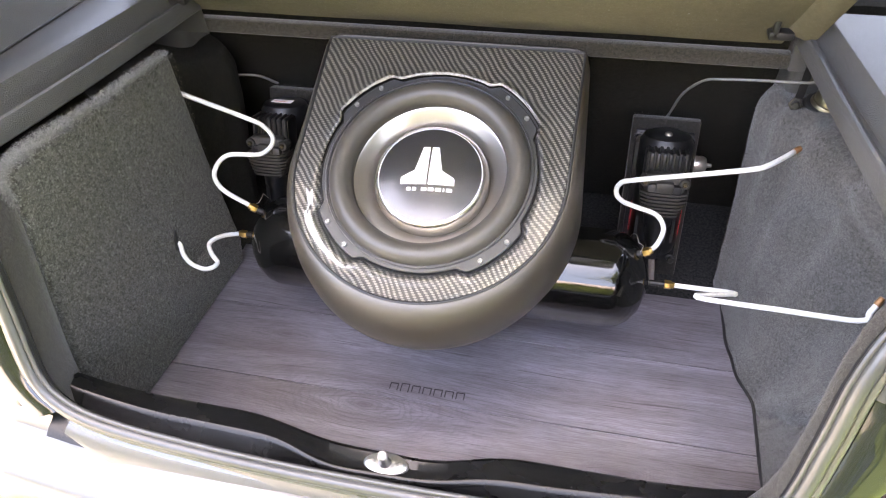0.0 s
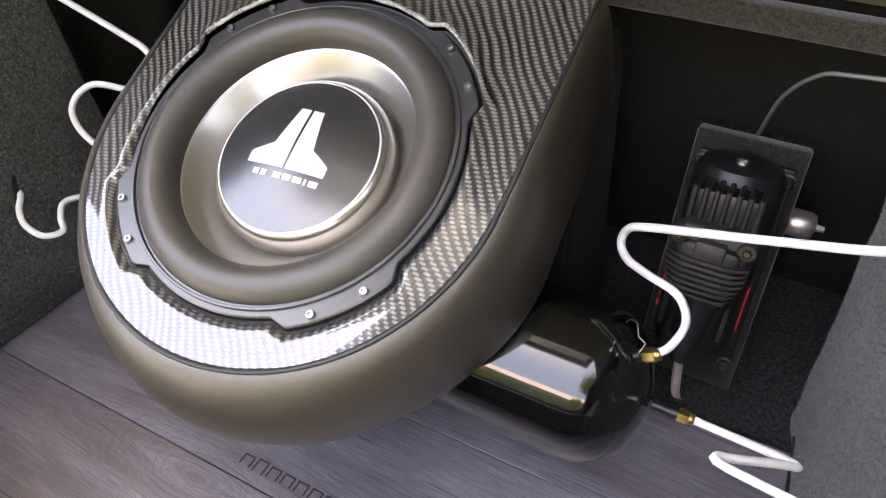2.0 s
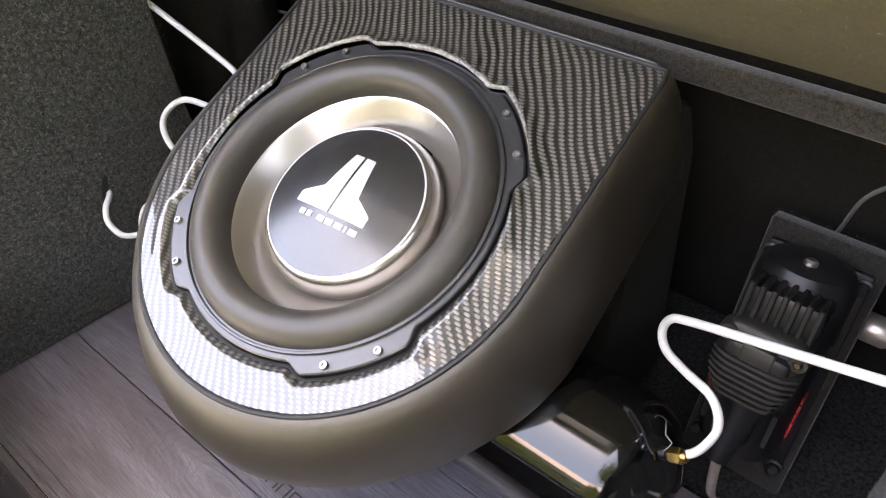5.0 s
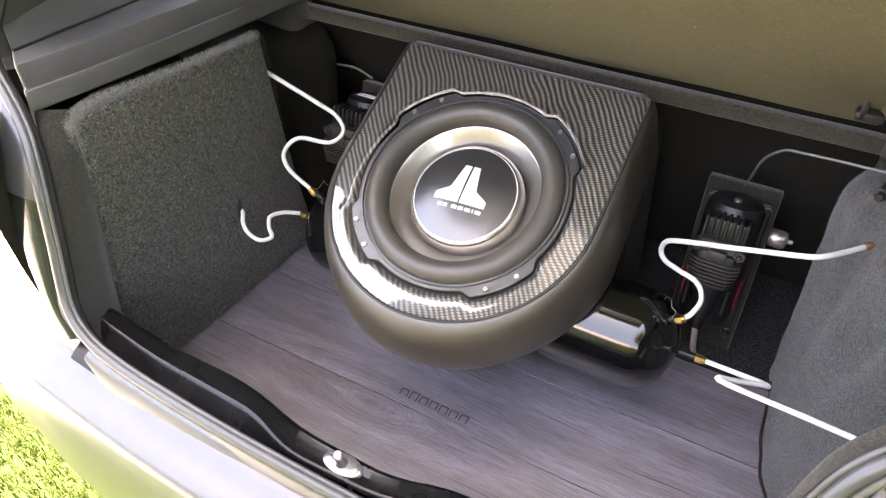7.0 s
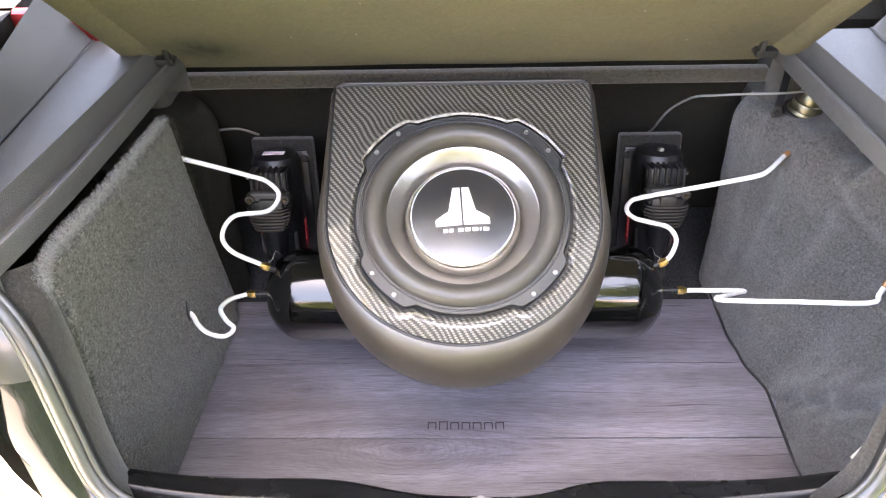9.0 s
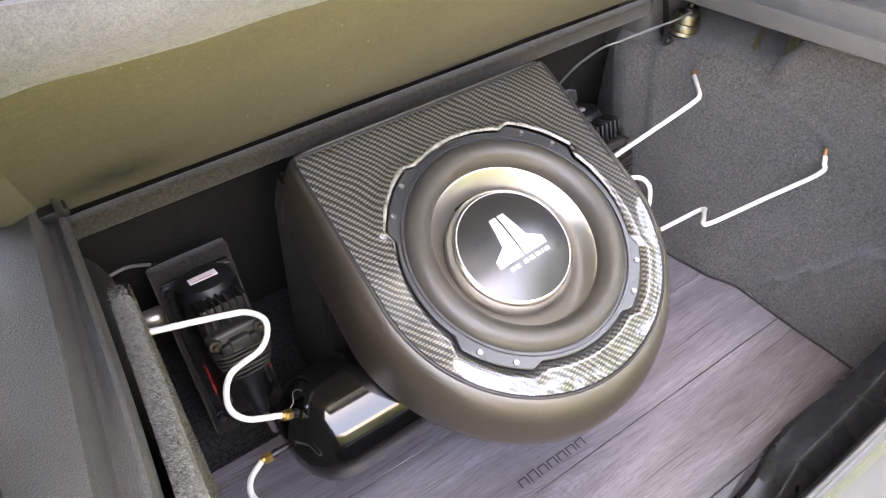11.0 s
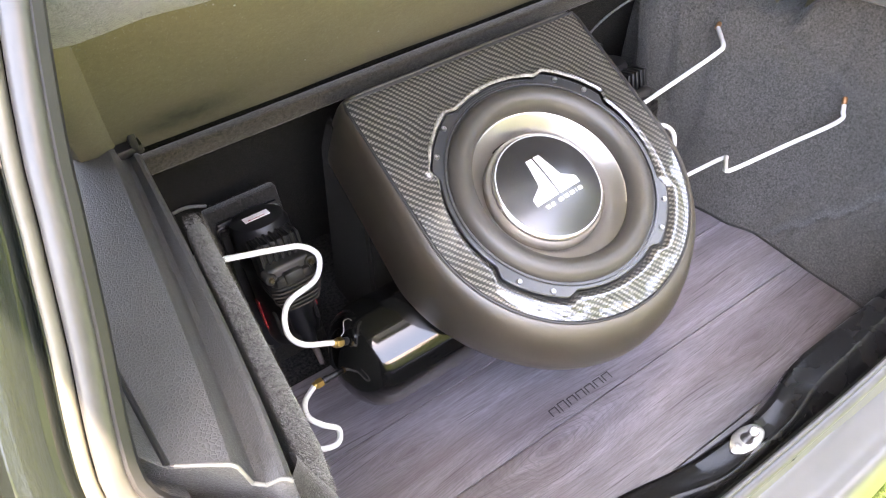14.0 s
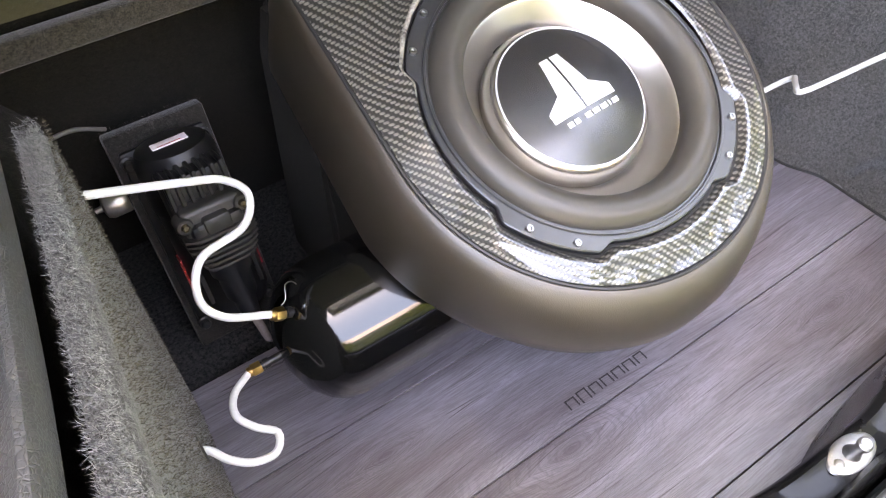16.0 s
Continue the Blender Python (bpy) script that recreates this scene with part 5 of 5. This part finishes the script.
strap = [(0.488, 0.560, 0.357), (0.492, 0.566, 0.378), (0.497, 0.580, 0.410), (0.500, 0.596, 0.440)]
part("strap", rows_mesh([[(x - 0.011 * w, y + 0.002 * c, z + 0.001 * c) for w, c in ((-0.5, 0), (0.5, 0), (0.5, 1), (-0.5, 1))] for x, y, z in strap], close_row=True, cap=True), M_BLACK, bracket, smooth=False)
part("bolt", lathe([(0.010, 0.0), (0.010, 0.002), (0.0062, 0.0025), (0.0062, 0.0085), (0.0045, 0.0100), (0.0005, 0.0100)], 6), M_ALU, bracket, "dull steel hexagon bolt with its washer", at=pose(0.488, 0.559, 0.366, 78, 0, -12))
for y, lean in ((0.447, 0.006), (0.409, -0.004), (0.396, 0.002)):
    path = [(0.588, y, 0.425), (0.583, y + lean, 0.392), (0.574, y + lean * 1.5, 0.362), (0.566, y + lean, 0.352), (0.560, y - 0.002, 0.360)]
    rows = [[(p.x + 0.0010 * a, p.y + 0.0040 * b, p.z + 0.0006 * a) for a, b in ((-1, -1), (1, -1), (1, 1), (-1, 1))] for p in smooth_path(path, 0.006)]
    tagged(part("trim_clip", rows_mesh(rows, close_row=True, cap=True), M_OLDGOLD), "bent gold passivated spring clip below the ledge", "clip", "trim clips")

# ---- surroundings: tailgate overhead, cabin, lawn, house ----
setting("cabin_floor", new_block(-0.72, 0.72, 0.86, 2.5, -0.34, -0.30), M_DARK, "dark cabin floor beyond the seat", "car cabin")
for sx, side in ((-1, "left"), (1, "right")):
    flank = bmesh.new()
    for outline in ([(0.22, 0.49), (0.53, 0.49), (0.58, 0.70), (0.66, 1.10), (0.48, 1.10), (0.36, 0.90), (0.26, 0.70)], [(0.532, -0.30), (2.5, -0.30), (2.5, 0.53), (0.545, 0.53)], [(1.10, 0.562), (1.20, 0.562), (1.20, 1.10), (1.10, 1.10)], [(0.662, 1.0), (2.3, 1.0), (2.3, 1.10), (0.662, 1.10)]):
        f_out = flank.faces.new([flank.verts.new((sx * 0.67, y, z)) for y, z in outline])
        ext = bmesh.ops.extrude_face_region(flank, geom=[f_out])
        bmesh.ops.translate(flank, verts=[v for v in ext["geom"] if isinstance(v, bmesh.types.BMVert)], vec=(sx * 0.03, 0, 0))
    setting("cabin_wall_" + side, flank, M_DARK, "dark side of the cabin with its window opening", "car cabin", smooth=False)
setting("cabin_front", new_block(-0.72, 0.72, 2.5, 2.56, -0.30, 0.55), M_DARK, "dark dashboard end of the cabin", "car cabin")
# Unseen ceiling, its pale tone added to brighten the ledges below.
setting("ceiling", new_block(-0.70, 0.70, 0.46, 2.3, 1.02, 1.12, 0.02), M_HEADLINER, "unseen pale headliner that throws light back onto the ledges", "headliner")

# Unseen tailgate, made wide enough to shade the side ledges.
gate = thing("tailgate", "raised olive-grey tailgate with its rear window", "tailgate", at=pose(0, 0.46, 1.12, -40, 0, 0))
part("top_rail", new_block(-0.66, 0.66, -0.09, -0.02, 0.0, 0.04, 0.015), M_PAINT, gate)
part("lower_panel", new_block(-0.66, 0.66, -0.95, -0.60, 0.0, 0.06, 0.02), M_PAINT, gate)
for sx in (-1, 1):
    part("side_rail", new_block(sx * 0.567 - 0.093, sx * 0.567 + 0.093, -0.61, -0.08, 0.0, 0.04, 0.012), M_PAINT, gate)
# Pane darkened so that no sun falls through into the boot.
part("window", new_block(-0.485, 0.485, -0.605, -0.085, 0.018, 0.024), M_GLASS, gate, "rear window, its dark tint added to stop the sun")

GZ = -0.50
bm = rows_mesh([[(x, y, GZ) for x in np.linspace(-60, 60, 31)] for y in np.linspace(-60, 60, 31)])
setting("ground", bm, M_LAWN, "sunlit lawn the car stands on", "lawn")
paving = new_block(-9, -1.2, -12, 9, GZ - 0.05, GZ + 0.03, 0.01)
setting("pavement", paving, M_PAVING, "pale sunlit paving beside the lawn", "paving")
cloth = thing("red_strap", "red cloth strap with a white tab beside the rear seat", "strap")
part("strap", new_block(-0.70, -0.545, 0.60, 0.625, 0.475, 0.530, 0.008, 2), M_RED, cloth)
part("tab", new_block(-0.66, -0.575, 0.585, 0.600, 0.462, 0.485, 0.003, 2), M_LABEL, cloth, "white tab")
rng = np.random.default_rng(4)
verts, faces = [], []
for k in range(52000):
    x, y = rng.uniform(-1.15, 1.25), rng.uniform(-0.62, 0.28)
    h, a, l, w = rng.uniform(0.018, 0.045), rng.uniform(0, 6.28), rng.uniform(0.004, 0.026), rng.uniform(0.0009, 0.0019)
    dx, dy = math.cos(a), math.sin(a)
    n = len(verts)
    verts += [(x - dy * w, y + dx * w, GZ), (x + dy * w, y - dx * w, GZ), (x + dx * l * 0.4 + dy * w * 0.7, y + dy * l * 0.4 - dx * w * 0.7, GZ + h * 0.6), (x + dx * l * 0.4 - dy * w * 0.7, y + dy * l * 0.4 + dx * w * 0.7, GZ + h * 0.6), (x + dx * l, y + dy * l, GZ + h)]
    faces += [(n, n + 1, n + 2, n + 3), (n + 3, n + 2, n + 4)]
me = bpy.data.meshes.new("grass")
me.from_pydata(verts, [], faces)
me.materials.append(M_GRASS)
tagged(new("grass", me), "short green lawn grass around the car", "grass", "", "stuff")

house = thing("house", "white rendered house with a pale tile roof across the lawn", "house")
part("wall", new_block(-9, 11, -19, -13, GZ, 5.2), M_WALL, house)
roof = bmesh.new()
vs = [roof.verts.new(p) for p in ((-9.5, -19.4, 5.2), (11.5, -19.4, 5.2), (11.5, -12.5, 5.2), (-9.5, -12.5, 5.2), (-9.5, -16, 8.6), (11.5, -16, 8.6))]
for q in ((0, 1, 5, 4), (2, 3, 4, 5), (0, 4, 3), (1, 2, 5), (3, 2, 1, 0)):
    roof.faces.new([vs[i] for i in q])
part("roof", roof, M_ROOF, house, smooth=False)

rng = np.random.default_rng(9)
verts, faces = [], []
for k in range(22000):
    c = np.array((rng.uniform(-16, 16), -8 + rng.normal(0, 0.3), GZ + 3.3 * rng.uniform(0, 1) ** 0.7 + 0.12 * math.sin(k)))
    a, b = rng.normal(0, 1, 3), rng.normal(0, 1, 3)
    a, b = a / np.linalg.norm(a) * 0.10, b / np.linalg.norm(b) * 0.06
    n = len(verts)
    verts += [tuple(c - a), tuple(c + b), tuple(c + a), tuple(c - b)]
    faces.append((n, n + 1, n + 2, n + 3))
me = bpy.data.meshes.new("hedge")
me.from_pydata(verts, [], faces)
me.materials.append(M_HEDGE)
tagged(new("hedge", me), "sunlit green hedge across the lawn", "hedge", "", "stuff")


def garden_tree(x, y, height, spread, seed, label):
    th = thing("tree", label, "tree", "garden trees", at=pose(x, y, GZ))
    rg = np.random.default_rng(seed)
    trunk = bmesh.new()
    merge(trunk, tube([(0, 0, 0), (0.05, 0.02, height * 0.3), (-0.03, 0.05, height * 0.62)], 0.12, 10, 0.2))
    tips = []
    for k in range(7):
        a = k * 0.9 + rg.uniform(0, 0.5)
        tip = Vector((math.cos(a) * spread * rg.uniform(0.45, 0.8), math.sin(a) * spread * rg.uniform(0.45, 0.8), height * rg.uniform(0.6, 0.95)))
        tips.append(tip)
        merge(trunk, tube([(0, 0, height * (0.35 + 0.03 * k)), tuple(tip * 0.6 + Vector((0, 0, height * 0.2))), tuple(tip)], 0.045, 8, 0.2))
    part("trunk", trunk, M_BARK, th)
    vs, fs = [], []
    for _ in range(8500):
        c = tips[rg.integers(0, len(tips))] + Vector(rg.normal(0, 1, 3)) * spread * 0.27
        a, b = Vector(rg.normal(0, 1, 3)).normalized() * 0.10, Vector(rg.normal(0, 1, 3)).normalized() * 0.06
        n = len(vs)
        vs += [tuple(c - a), tuple(c + b), tuple(c + a), tuple(c - b)]
        fs.append((n, n + 1, n + 2, n + 3))
    me = bpy.data.meshes.new("crown")
    me.from_pydata(vs, [], fs)
    me.materials.append(M_LEAF)
    new("crown", me).parent = th


garden_tree(-3.6, -11.0, 6.2, 2.0, 21, "leafy yellow-green tree beyond the lawn by the house")
garden_tree(3.4, -11.6, 5.6, 1.9, 22, "leafy yellow-green tree beyond the lawn by the house")
garden_tree(4.2, -3.6, 6.4, 2.3, 23, "leafy yellow-green tree beside the lawn near the car")
garden_tree(6.4, -0.6, 5.8, 2.1, 24, "leafy yellow-green tree beside the lawn near the car")
